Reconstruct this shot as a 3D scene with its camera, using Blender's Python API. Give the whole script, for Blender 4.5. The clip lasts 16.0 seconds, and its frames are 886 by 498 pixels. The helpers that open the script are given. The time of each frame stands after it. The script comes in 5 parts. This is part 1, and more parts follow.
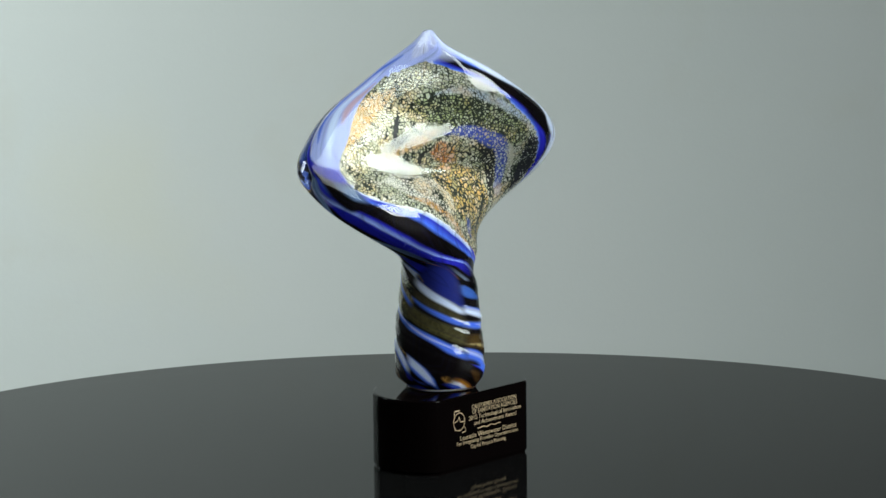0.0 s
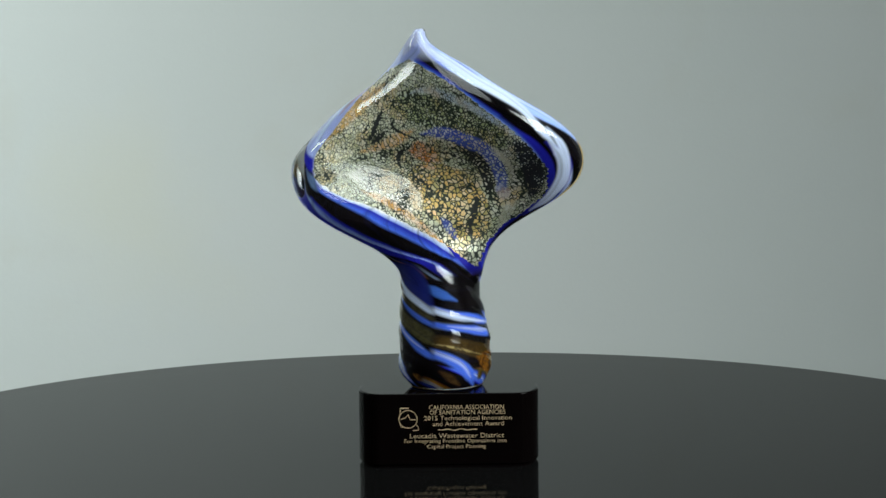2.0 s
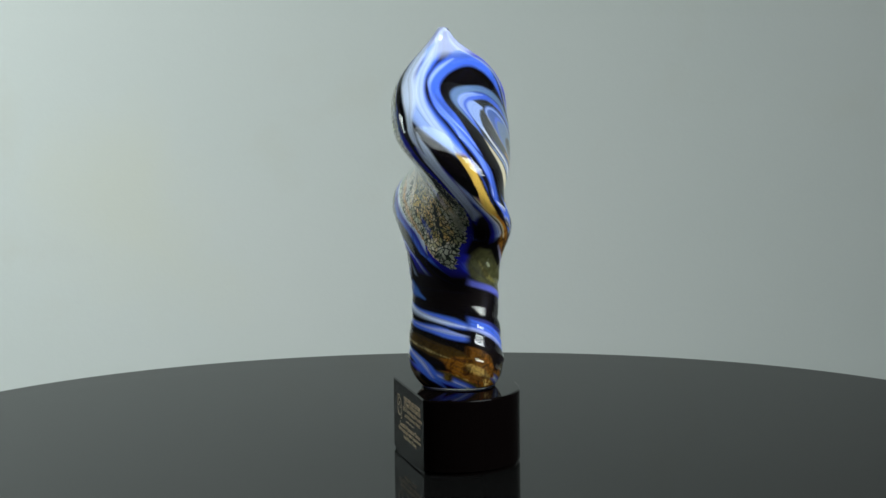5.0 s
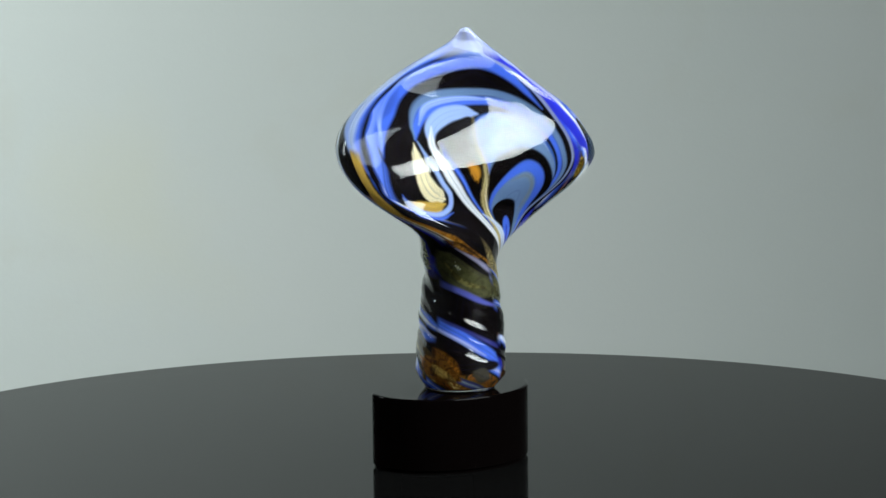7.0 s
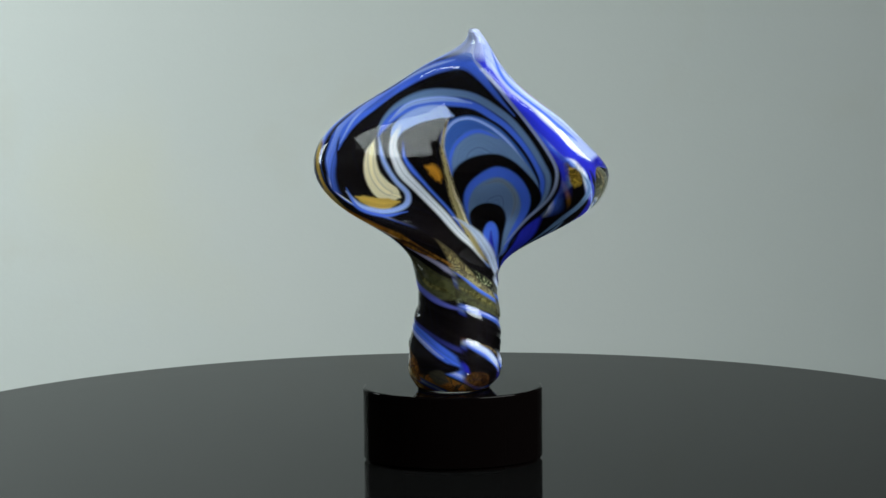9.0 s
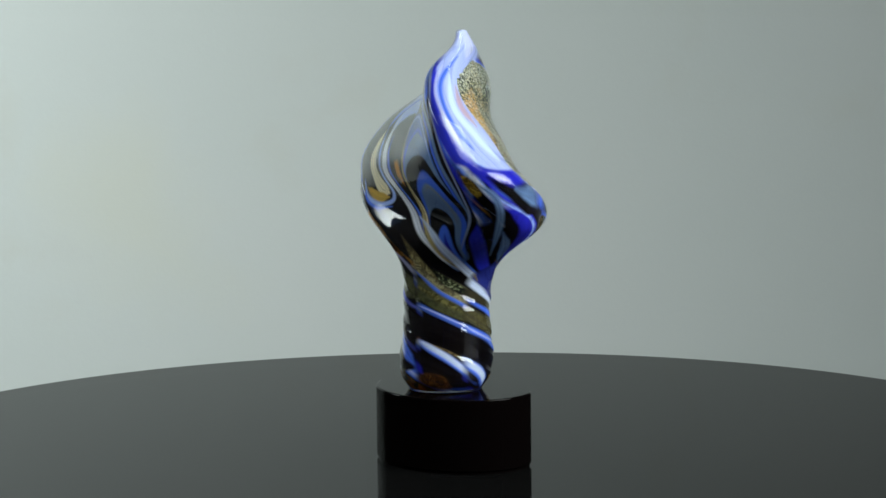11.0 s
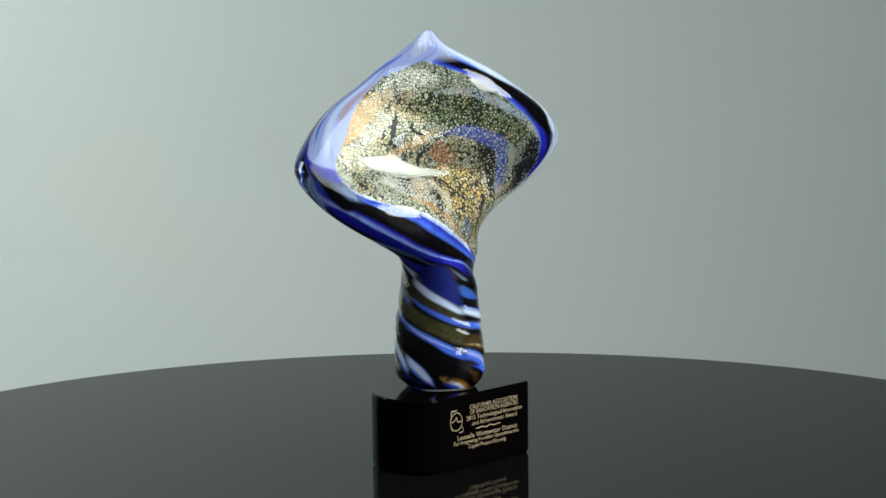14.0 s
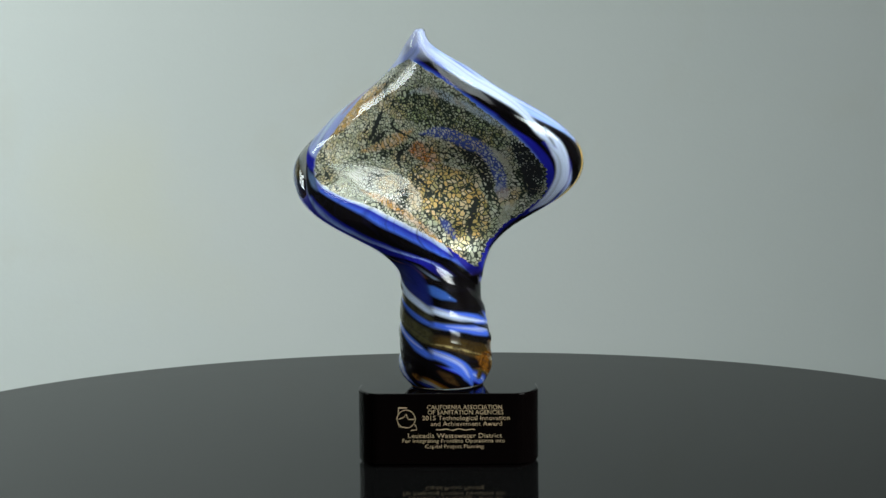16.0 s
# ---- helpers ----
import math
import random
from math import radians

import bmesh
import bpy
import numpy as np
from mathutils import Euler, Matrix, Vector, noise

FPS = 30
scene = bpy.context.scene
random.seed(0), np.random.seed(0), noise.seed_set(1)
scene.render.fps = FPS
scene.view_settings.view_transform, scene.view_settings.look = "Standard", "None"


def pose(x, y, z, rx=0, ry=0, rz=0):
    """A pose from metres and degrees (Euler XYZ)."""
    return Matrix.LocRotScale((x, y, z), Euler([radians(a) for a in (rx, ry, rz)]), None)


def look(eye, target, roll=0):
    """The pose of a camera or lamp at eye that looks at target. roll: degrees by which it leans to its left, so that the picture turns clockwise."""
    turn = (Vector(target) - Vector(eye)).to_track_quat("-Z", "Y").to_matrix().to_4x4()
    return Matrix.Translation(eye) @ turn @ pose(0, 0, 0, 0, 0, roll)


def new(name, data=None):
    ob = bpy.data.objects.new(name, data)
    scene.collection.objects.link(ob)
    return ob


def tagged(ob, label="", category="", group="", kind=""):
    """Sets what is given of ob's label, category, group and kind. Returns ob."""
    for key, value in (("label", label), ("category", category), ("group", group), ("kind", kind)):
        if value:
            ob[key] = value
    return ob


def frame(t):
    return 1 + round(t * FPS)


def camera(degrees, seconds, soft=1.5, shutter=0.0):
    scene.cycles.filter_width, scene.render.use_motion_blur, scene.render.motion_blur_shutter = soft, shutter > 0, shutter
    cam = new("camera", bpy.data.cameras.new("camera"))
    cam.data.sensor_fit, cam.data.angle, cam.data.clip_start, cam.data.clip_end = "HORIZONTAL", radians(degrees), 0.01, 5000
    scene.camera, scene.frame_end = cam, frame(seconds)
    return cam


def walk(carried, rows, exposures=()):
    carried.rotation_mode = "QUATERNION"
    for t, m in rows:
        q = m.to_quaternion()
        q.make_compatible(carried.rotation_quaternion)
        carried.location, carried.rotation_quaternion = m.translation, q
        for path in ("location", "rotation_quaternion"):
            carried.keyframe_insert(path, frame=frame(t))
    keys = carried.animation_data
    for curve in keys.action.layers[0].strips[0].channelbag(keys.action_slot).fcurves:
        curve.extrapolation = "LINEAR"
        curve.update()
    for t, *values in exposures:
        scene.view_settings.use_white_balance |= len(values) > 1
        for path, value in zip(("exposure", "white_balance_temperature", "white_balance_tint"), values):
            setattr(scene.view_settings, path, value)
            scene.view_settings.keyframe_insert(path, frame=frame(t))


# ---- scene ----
TABLE = 0.74          # height of the table top
SPIN = 25.90          # degrees the table turns in a second, clockwise from above
PX = 0.000364


def eye_pose():
    """The fixed camera: place, then pan, tilt and lean in degrees."""
    pan, tilt, lean = radians(-0.1167), radians(7.2519), radians(-0.6158)
    way = Vector((math.sin(pan) * math.cos(tilt), math.cos(pan) * math.cos(tilt), -math.sin(tilt)))
    right = Vector((math.cos(pan), -math.sin(pan), 0))
    up = right.cross(way)
    r = right * math.cos(lean) + up * math.sin(lean)
    u = up * math.cos(lean) - right * math.sin(lean)
    m = Matrix((r, u, -way)).transposed().to_4x4()
    return Matrix.Translation((0, -1.887, TABLE + 0.376)) @ m


cam = camera(16.86, 16.0, soft=1.5)
walk(cam, [(0, eye_pose()), (16, eye_pose())], [(0, 0.1, 6500, 10), (16, 0.1, 6500, 10)])

# ---------------------------------------------------------------- light
world = bpy.data.worlds.new("world")
scene.world = world
world.use_nodes = True
sky = world.node_tree.nodes.new("ShaderNodeTexSky")
sky.sky_type, sky.sun_disc = "NISHITA", False
sky.sun_elevation, sky.sun_rotation = radians(35), radians(200)
world.node_tree.links.new(sky.outputs[0], world.node_tree.nodes["Background"].inputs[0])
world.node_tree.nodes["Background"].inputs[1].default_value = 0.08


ROOM = dict(x0=-1.5, x1=1.6, y0=-3.2, y1=1.25, z=2.55)
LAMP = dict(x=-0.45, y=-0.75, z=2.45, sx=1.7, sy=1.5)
# unseen lamps, added: a low one brightens the pale wall, a larger one across the room gives the key light
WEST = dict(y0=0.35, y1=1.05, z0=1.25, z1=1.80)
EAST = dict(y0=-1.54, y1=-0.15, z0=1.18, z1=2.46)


def added_lamp(side, x, way, watts, colour, spread=180):
    lamp = bpy.data.lights.new("added_area_light", "AREA")
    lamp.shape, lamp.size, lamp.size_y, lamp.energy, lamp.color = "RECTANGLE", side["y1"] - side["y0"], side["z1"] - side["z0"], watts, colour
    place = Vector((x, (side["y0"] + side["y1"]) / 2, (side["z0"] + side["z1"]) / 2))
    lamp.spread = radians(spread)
    new("added_area_light", lamp).matrix_world = look(place, place + Vector(way))


added_lamp(WEST, ROOM["x0"] + 0.16, (0.8, 0.42, -0.85), 13.6, (0.90, 1.0, 0.99), 110)
added_lamp(EAST, ROOM["x1"] - 0.14, (-1.46, 0.85, -0.92), 22.5, (0.93, 1.0, 0.98), 84)


# ---------------------------------------------------------------- materials
def mat(name):
    m = bpy.data.materials.new(name)
    m.use_nodes = True
    nt = m.node_tree
    return m, nt, nt.nodes["Principled BSDF"]


def node(nt, kind, **sets):
    n = nt.nodes.new("ShaderNode" + kind)
    for k, v in sets.items():
        if k in n.inputs:
            n.inputs[k].default_value = v
    return n


class Joined:
    """Stands for two colour ramps that were joined end to end."""

    def __init__(self, socket):
        self.outputs = [socket]


def ramp(nt, src, stops, mode="LINEAR"):
    if len(stops) > 30:
        low, high = ramp(nt, src, stops[:20], mode), ramp(nt, src, stops[19:], mode)
        return Joined(mixc(nt, maths(nt, "GREATER_THAN", src, stops[19][0]), low.outputs[0], high.outputs[0]))
    r = nt.nodes.new("ShaderNodeValToRGB")
    r.color_ramp.interpolation = mode
    el = r.color_ramp.elements
    while len(el) < len(stops):
        el.new(0.5)
    for e, (p, c) in zip(el, stops):
        e.position, e.color = p, (*c, 1)
    if src is not None:
        nt.links.new(src, r.inputs[0])
    return r


def mixc(nt, fac, a, b):
    m = nt.nodes.new("ShaderNodeMix")
    m.data_type = "RGBA"
    for sock, v in ((m.inputs[0], fac), (m.inputs[6], a), (m.inputs[7], b)):
        if isinstance(v, (int, float)):
            sock.default_value = v
        elif isinstance(v, tuple):
            sock.default_value = (*v, 1)
        else:
            nt.links.new(v, sock)
    return m.outputs[2]


def maths(nt, op, a, b=0.0, c=0.0):
    m = nt.nodes.new("ShaderNodeMath")
    m.operation = op
    for sock, v in zip(m.inputs, (a, b, c)):
        if isinstance(v, (int, float)):
            sock.default_value = v
        else:
            nt.links.new(v, sock)
    return m.outputs[0]


def attr(nt, name):
    a = nt.nodes.new("ShaderNodeAttribute")
    a.attribute_name = name
    return a.outputs["Fac"]


def bump(nt, b, height, strength, dist):
    n = nt.nodes.new("ShaderNodeBump")
    n.inputs["Strength"].default_value, n.inputs["Distance"].default_value = strength, dist
    nt.links.new(height, n.inputs["Height"])
    nt.links.new(n.outputs[0], b.inputs["Normal"])


def coords(nt, scale=1.0):
    t = nt.nodes.new("ShaderNodeTexCoord")
    m = nt.nodes.new("ShaderNodeMapping")
    m.inputs["Scale"].default_value = (scale,) * 3
    nt.links.new(t.outputs["Object"], m.inputs[0])
    return m.outputs[0]


def tex(nt, kind, vec, **sets):
    n = node(nt, kind, **sets)
    nt.links.new(vec, n.inputs["Vector"])
    return n


def wall_paint():
    m, nt, b = mat("painted_wall")
    v = coords(nt)
    big = tex(nt, "TexNoise", v, Scale=2.2, Detail=3.0)
    fine = tex(nt, "TexNoise", v, Scale=160.0, Detail=4.0)
    c = ramp(nt, big.outputs[0], [(0.3, (0.300, 0.322, 0.310)), (0.7, (0.318, 0.333, 0.322))])
    # faint brownish smudges
    sm = tex(nt, "TexNoise", v, Scale=5.0, Detail=5.0, Roughness=0.6)
    f = ramp(nt, sm.outputs[0], [(0.60, (0, 0, 0)), (0.75, (0.35, 0.35, 0.35))])
    col = mixc(nt, f.outputs[0], c.outputs[0], (0.285, 0.288, 0.250))
    # an old yellowed patch, broken up at its border
    far = nt.nodes.new("ShaderNodeVectorMath")
    far.operation = "DISTANCE"
    nt.links.new(v, far.inputs[0])
    far.inputs[1].default_value = (-0.36, 1.25, 0.77)
    spread = maths(nt, "MULTIPLY_ADD", maths(nt, "SUBTRACT", sm.outputs[0], 0.5), 0.45, far.outputs["Value"])
    old = ramp(nt, spread, [(0.03, (0.55, 0.55, 0.55)), (0.15, (0, 0, 0))]).outputs[0]
    col = mixc(nt, old, col, (0.318, 0.325, 0.280))
    nt.links.new(col, b.inputs["Base Color"])
    b.inputs["Roughness"].default_value = 0.75
    bump(nt, b, fine.outputs[0], 0.15, 0.001)
    return m


def plain(name, colour, rough, vary=0.15, scale=8.0, metal=0.0):
    m, nt, b = mat(name)
    v = coords(nt)
    n = tex(nt, "TexNoise", v, Scale=scale, Detail=6.0)
    lo = tuple(c * (1 - vary) for c in colour)
    hi = tuple(min(1, c * (1 + vary)) for c in colour)
    c = ramp(nt, n.outputs[0], [(0.3, lo), (0.7, hi)])
    nt.links.new(c.outputs[0], b.inputs["Base Color"])
    b.inputs["Roughness"].default_value, b.inputs["Metallic"].default_value = rough, metal
    fine = tex(nt, "TexNoise", v, Scale=scale * 30, Detail=3.0)
    bump(nt, b, fine.outputs[0], 0.08, 0.0008)
    return m


def black_gloss(name, rough, ior, colour=(0.006, 0.006, 0.0065)):
    m, nt, b = mat(name)
    v = coords(nt)
    n = tex(nt, "TexNoise", v, Scale=14.0, Detail=5.0)
    r = ramp(nt, n.outputs[0], [(0.35, (rough * 0.8,) * 3), (0.75, (rough * 1.3,) * 3)])
    nt.links.new(r.outputs[0], b.inputs["Roughness"])
    b.inputs["Base Color"].default_value = (*colour, 1)
    b.inputs["IOR"].default_value = ior
    return m


def clear_glass():
    m, nt, b = mat("clear_glass")
    b.inputs["Base Color"].default_value = (0.97, 0.985, 0.99, 1)
    b.inputs["Roughness"].default_value = 0.0
    b.inputs["IOR"].default_value = 1.45
    b.inputs["Transmission Weight"].default_value = 1.0
    n = tex(nt, "TexNoise", coords(nt), Scale=45.0, Detail=2.0)
    fine = tex(nt, "TexNoise", coords(nt), Scale=170.0, Detail=1.0)
    bump(nt, b, maths(nt, "MULTIPLY_ADD", fine.outputs[0], 0.16, n.outputs[0]), 0.28, 0.0015)
    return m


BLUE, DEEP, PALE, WHITE = (0.07, 0.17, 0.80), (0.02, 0.022, 0.46), (0.36, 0.50, 0.92), (0.86, 0.89, 0.95)
BLACK, GREY, AMBER, CREAM, OLIVE = (0.005, 0.0035, 0.0035), (0.20, 0.27, 0.36), (0.55, 0.24, 0.02), (0.90, 0.80, 0.52), (0.07, 0.065, 0.02)
GILT, ICE = (0.66, 0.42, 0.08), (0.66, 0.75, 0.94)


def streaks(nt, col, along, scale, amount):
    """Fine lighter and darker threads along a cane."""
    n = nt.nodes.new("ShaderNodeTexNoise")
    n.noise_dimensions = "1D"
    n.inputs["Scale"].default_value, n.inputs["Detail"].default_value, n.inputs["Roughness"].default_value = scale, 4.0, 0.65
    nt.links.new(along, n.inputs["W"])
    dark = ramp(nt, n.outputs[0], [(0.30, (amount,) * 3), (0.48, (0, 0, 0))]).outputs[0]
    light = ramp(nt, n.outputs[0], [(0.55, (0, 0, 0)), (0.72, (amount * 0.6,) * 3)]).outputs[0]
    col = mixc(nt, dark, col, (0.008, 0.008, 0.03))
    scaled = nt.nodes.new("ShaderNodeVectorMath")
    scaled.operation = "MULTIPLY_ADD"
    nt.links.new(col, scaled.inputs[0])
    scaled.inputs[1].default_value, scaled.inputs[2].default_value = (1.6, 1.45, 1.2), (0.003, 0.002, 0.002)
    return mixc(nt, light, col, scaled.outputs[0])


def drawn(nt, col):
    """Lay the drawn pigments over a colour, with threads along them."""
    a = nt.nodes.new("ShaderNodeAttribute")
    a.attribute_name = "pigment"
    # warm canes carry flecks of leaf
    rgb = nt.nodes.new("ShaderNodeSeparateColor")
    nt.links.new(a.outputs["Color"], rgb.inputs[0])
    warm = maths(nt, "MINIMUM", maths(nt, "MULTIPLY", maths(nt, "MAXIMUM", maths(nt, "SUBTRACT", rgb.outputs[0], rgb.outputs[2]), 0.0), 9.0), 0.9)
    pale = maths(nt, "MULTIPLY", warm, maths(nt, "LESS_THAN", rgb.outputs[0], 0.45))
    spot = tex(nt, "TexNoise", coords(nt), Scale=210.0, Detail=5.0, Roughness=0.7, Distortion=0.8)
    level = ramp(nt, spot.outputs[0], [(0.34, (0.08, 0.08, 0.08)), (0.46, (0.35, 0.32, 0.28)), (0.54, (0.9, 0.9, 0.8)), (0.62, (1.0, 1.0, 1.0))]).outputs[0]
    flecked = nt.nodes.new("ShaderNodeVectorMath")
    flecked.operation = "MULTIPLY"
    nt.links.new(a.outputs["Color"], flecked.inputs[0])
    nt.links.new(level, flecked.inputs[1])
    own = mixc(nt, pale, a.outputs["Color"], flecked.outputs[0])
    return mixc(nt, a.outputs["Alpha"], col, streaks(nt, own, attr(nt, "grain"), 0.45, 0.30))


def stripes(name, stops, other, coord):
    """Coloured cane glass: bands along a stripe coordinate, with a soft streak along them."""
    m, nt, b = mat(name)
    v = coords(nt)
    n = tex(nt, "TexNoise", v, Scale=60.0, Detail=3.0)
    off = maths(nt, "SUBTRACT", n.outputs[0], 0.5)
    s = maths(nt, "MULTIPLY_ADD", off, 0.006, attr(nt, coord))
    c = ramp(nt, s, stops)
    turn = ramp(nt, attr(nt, "side"), [(0.42, (0, 0, 0)), (0.56, (1, 1, 1))]).outputs[0]
    col = streaks(nt, mixc(nt, turn, c.outputs[0], ramp(nt, s, other).outputs[0]), s, 70.0, 0.45)
    # a cream ribbon curls up one side of the loops
    s2 = maths(nt, "MULTIPLY_ADD", off, 0.03, attr(nt, coord))
    rib = ramp(nt, s2, [(0.686, (0, 0, 0)), (0.698, (1, 1, 1)), (0.730, (1, 1, 1)), (0.745, (0, 0, 0))]).outputs[0]
    sidem = ramp(nt, attr(nt, "side"), [(0.25, (1, 1, 1)), (0.31, (0, 0, 0))]).outputs[0]
    deep = ramp(nt, attr(nt, "side"), [(0.09, AMBER), (0.15, (0.85, 0.60, 0.16)), (0.20, CREAM), (0.30, (0.86, 0.84, 0.78))]).outputs[0]
    col = drawn(nt, mixc(nt, maths(nt, "MULTIPLY", rib, sidem), col, deep))
    nt.links.new(col, b.inputs["Base Color"])
    b.inputs["Roughness"].default_value = 0.3
    b.inputs["IOR"].default_value = 1.08
    return m, nt


# loops on the back of the head, from the inner eye outwards
DENIM, SLATE = (0.045, 0.13, 0.48), (0.15, 0.25, 0.45)
EYE = [(0.00, BLUE), (0.09, DEEP), (0.11, GREY), (0.125, BLACK), (0.20, BLACK), (0.215, GREY), (0.27, SLATE), (0.29, BLUE),
       (0.355, BLUE), (0.375, DEEP), (0.385, BLACK), (0.43, BLACK), (0.445, SLATE), (0.49, GREY), (0.52, BLUE), (0.545, DENIM), (0.59, DENIM)]
M_BACK, NT_BACK = stripes("feathered_blue_cane", EYE + [(0.60, PALE), (0.606, CREAM), (0.612, (0.25, 0.2, 0.08)), (0.616, BLACK), (0.626, GREY), (0.634, BLACK), (0.647, BLACK), (0.652, WHITE), (0.657, PALE),
    (0.665, BLUE), (0.674, BLACK), (0.72, BLACK), (0.78, BLACK), (0.79, BLUE), (0.85, PALE), (0.87, WHITE), (0.90, DEEP), (0.97, DEEP)],
    EYE + [(0.61, BLUE), (0.618, SLATE), (0.628, DEEP), (0.636, DENIM), (0.65, BLUE), (0.66, SLATE), (0.70, DENIM), (0.72, DEEP), (0.728, BLACK), (0.775, BLACK), (0.785, DEEP), (0.80, BLUE), (0.85, DENIM), (0.90, DEEP), (0.97, DEEP)], "loop")
# band over the edge that leads when the leaf looks right, and over the other one, each from the leaf to the loops
# BAND_P's outer white streak paints a highlight into the cane colours
BAND_P = [(0.00, PALE), (0.03, BLUE), (0.08, DEEP), (0.12, BLACK), (0.22, BLACK), (0.27, BLUE), (0.32, PALE), (0.37, WHITE), (0.43, PALE), (0.48, BLUE), (0.53, BLACK), (0.58, DEEP),
          (0.63, PALE), (0.70, WHITE), (0.76, PALE), (0.82, BLUE), (0.88, BLACK), (0.95, BLACK), (1.0, BLUE)]
BAND_N = [(0.00, WHITE), (0.14, (0.62, 0.62, 0.85)), (0.20, WHITE), (0.28, PALE), (0.33, BLUE), (0.38, DEEP), (0.42, BLACK), (0.45, PALE), (0.48, WHITE), (0.54, WHITE), (0.58, PALE), (0.63, BLUE),
          (0.72, (0.025, 0.035, 0.60)), (0.96, DEEP), (0.975, PALE), (1.0, WHITE)]
# the same bands where they fold over the foot of the head
FOLD_P = [(0.00, DEEP), (0.10, BLACK), (0.30, BLACK), (0.36, DEEP), (0.42, PALE), (0.46, WHITE), (0.49, BLACK), (0.53, CREAM), (0.57, AMBER), (0.64, (0.25, 0.09, 0.01)), (0.68, BLACK), (0.91, BLACK), (0.95, BLUE), (1.0, WHITE)]
FOLD_N = [(0.00, WHITE), (0.035, PALE), (0.05, DEEP), (0.12, BLUE), (0.16, BLACK), (0.34, BLACK), (0.38, DEEP), (0.44, PALE), (0.47, DEEP), (0.60, DEEP), (0.64, BLACK), (0.78, BLACK),
          (0.82, AMBER), (0.86, BLACK), (0.95, BLUE), (1.0, WHITE)]
LAVENDER, DUSK = (0.42, 0.50, 0.88), (0.035, 0.04, 0.22)
STEM = [(0.00, BLACK), (0.055, BLACK), (0.068, DEEP), (0.085, BLUE), (0.105, BLUE), (0.122, LAVENDER), (0.135, BLUE), (0.155, DUSK), (0.168, OLIVE), (0.29, OLIVE), (0.312, DUSK), (0.335, GREY), (0.350, DUSK),
        (0.37, OLIVE), (0.485, OLIVE), (0.50, BLACK), (0.525, BLUE), (0.555, LAVENDER), (0.575, BLUE), (0.61, BLUE), (0.66, DEEP), (0.68, BLACK), (0.78, BLACK), (0.795, DEEP), (0.825, BLUE), (0.838, WHITE),
        (0.852, WHITE), (0.868, AMBER), (0.895, (0.2, 0.07, 0.01)), (0.905, BLACK), (1.0, BLACK)]
STEM_MID = [(0.168, OLIVE), (0.29, OLIVE), (0.30, DEEP), (0.325, BLUE), (0.340, LAVENDER), (0.355, DUSK), (0.37, OLIVE), (0.455, OLIVE), (0.49, (0.16, 0.15, 0.08)), (0.508, BLACK), (0.522, WHITE), (0.545, WHITE), (0.565, PALE),
            (0.59, BLUE), (0.65, DEEP), (0.68, BLACK), (0.78, BLACK)]
# higher up the amber and white cane lies deep under black
STEM_HIGH = [(0.00, BLACK), (0.085, BLACK), (0.095, DEEP), (0.115, BLUE), (0.135, LAVENDER), (0.150, BLUE)] + STEM_MID + [(0.80, BLACK), (0.815, GREY), (0.83, BLACK), (1.0, BLACK)]


def cane():
    """The canes that run along both edges of the head and wind down the stem."""
    m, nt, b = mat("twisted_cane")
    v = coords(nt)
    n = tex(nt, "TexNoise", v, Scale=45.0, Detail=3.0)
    off = maths(nt, "SUBTRACT", n.outputs[0], 0.5)
    band = maths(nt, "MULTIPLY_ADD", off, 0.05, attr(nt, "band"))
    wrap = maths(nt, "MULTIPLY_ADD", off, 0.02, attr(nt, "wrap"))
    head = mixc(nt, attr(nt, "which"), mixc(nt, attr(nt, "fold"), ramp(nt, band, BAND_P).outputs[0], ramp(nt, band, FOLD_P).outputs[0]), mixc(nt, attr(nt, "fold"), ramp(nt, band, BAND_N).outputs[0], ramp(nt, band, FOLD_N).outputs[0]))
    stem = mixc(nt, attr(nt, "foot"), ramp(nt, wrap, STEM_HIGH).outputs[0], ramp(nt, wrap, STEM).outputs[0])
    # olive canes turn to clear amber with flecks of leaf towards the foot
    ol = ramp(nt, wrap, [(0.17, (0, 0, 0)), (0.19, (1, 1, 1)), (0.28, (1, 1, 1)), (0.30, (0, 0, 0)), (0.365, (0, 0, 0)), (0.38, (1, 1, 1)), (0.48, (1, 1, 1)), (0.495, (0, 0, 0))]).outputs[0]
    fl = tex(nt, "TexVoronoi", v, Scale=600.0)
    fn = tex(nt, "TexNoise", v, Scale=110.0, Detail=5.0, Roughness=0.65, Distortion=1.0)
    fleck = ramp(nt, maths(nt, "MULTIPLY_ADD", fl.outputs["Distance"], -0.22, fn.outputs[0]), [(0.36, (0.012, 0.014, 0.010)), (0.44, (0.05, 0.055, 0.025)), (0.50, (0.16, 0.19, 0.09)), (0.58, (0.42, 0.43, 0.27))]).outputs[0]
    amb = ramp(nt, fn.outputs[0], [(0.34, (0.012, 0.010, 0.006)), (0.45, (0.06, 0.035, 0.010)), (0.53, (0.26, 0.085, 0.010)), (0.60, (0.10, 0.05, 0.012)), (0.64, (0.55, 0.34, 0.08)), (0.72, (0.75, 0.60, 0.26))]).outputs[0]
    stem = mixc(nt, ol, stem, mixc(nt, attr(nt, "foot"), fleck, amb))
    head = mixc(nt, attr(nt, "tip"), head, (0.58, 0.64, 0.90))
    col = mixc(nt, attr(nt, "low"), head, stem)
    col = streaks(nt, col, maths(nt, "ADD", band, maths(nt, "MULTIPLY", wrap, 6.0)), 22.0, 0.45)
    col = drawn(nt, col)
    nt.links.new(col, b.inputs["Base Color"])
    b.inputs["Roughness"].default_value, b.inputs["IOR"].default_value = 0.3, 1.08
    return m


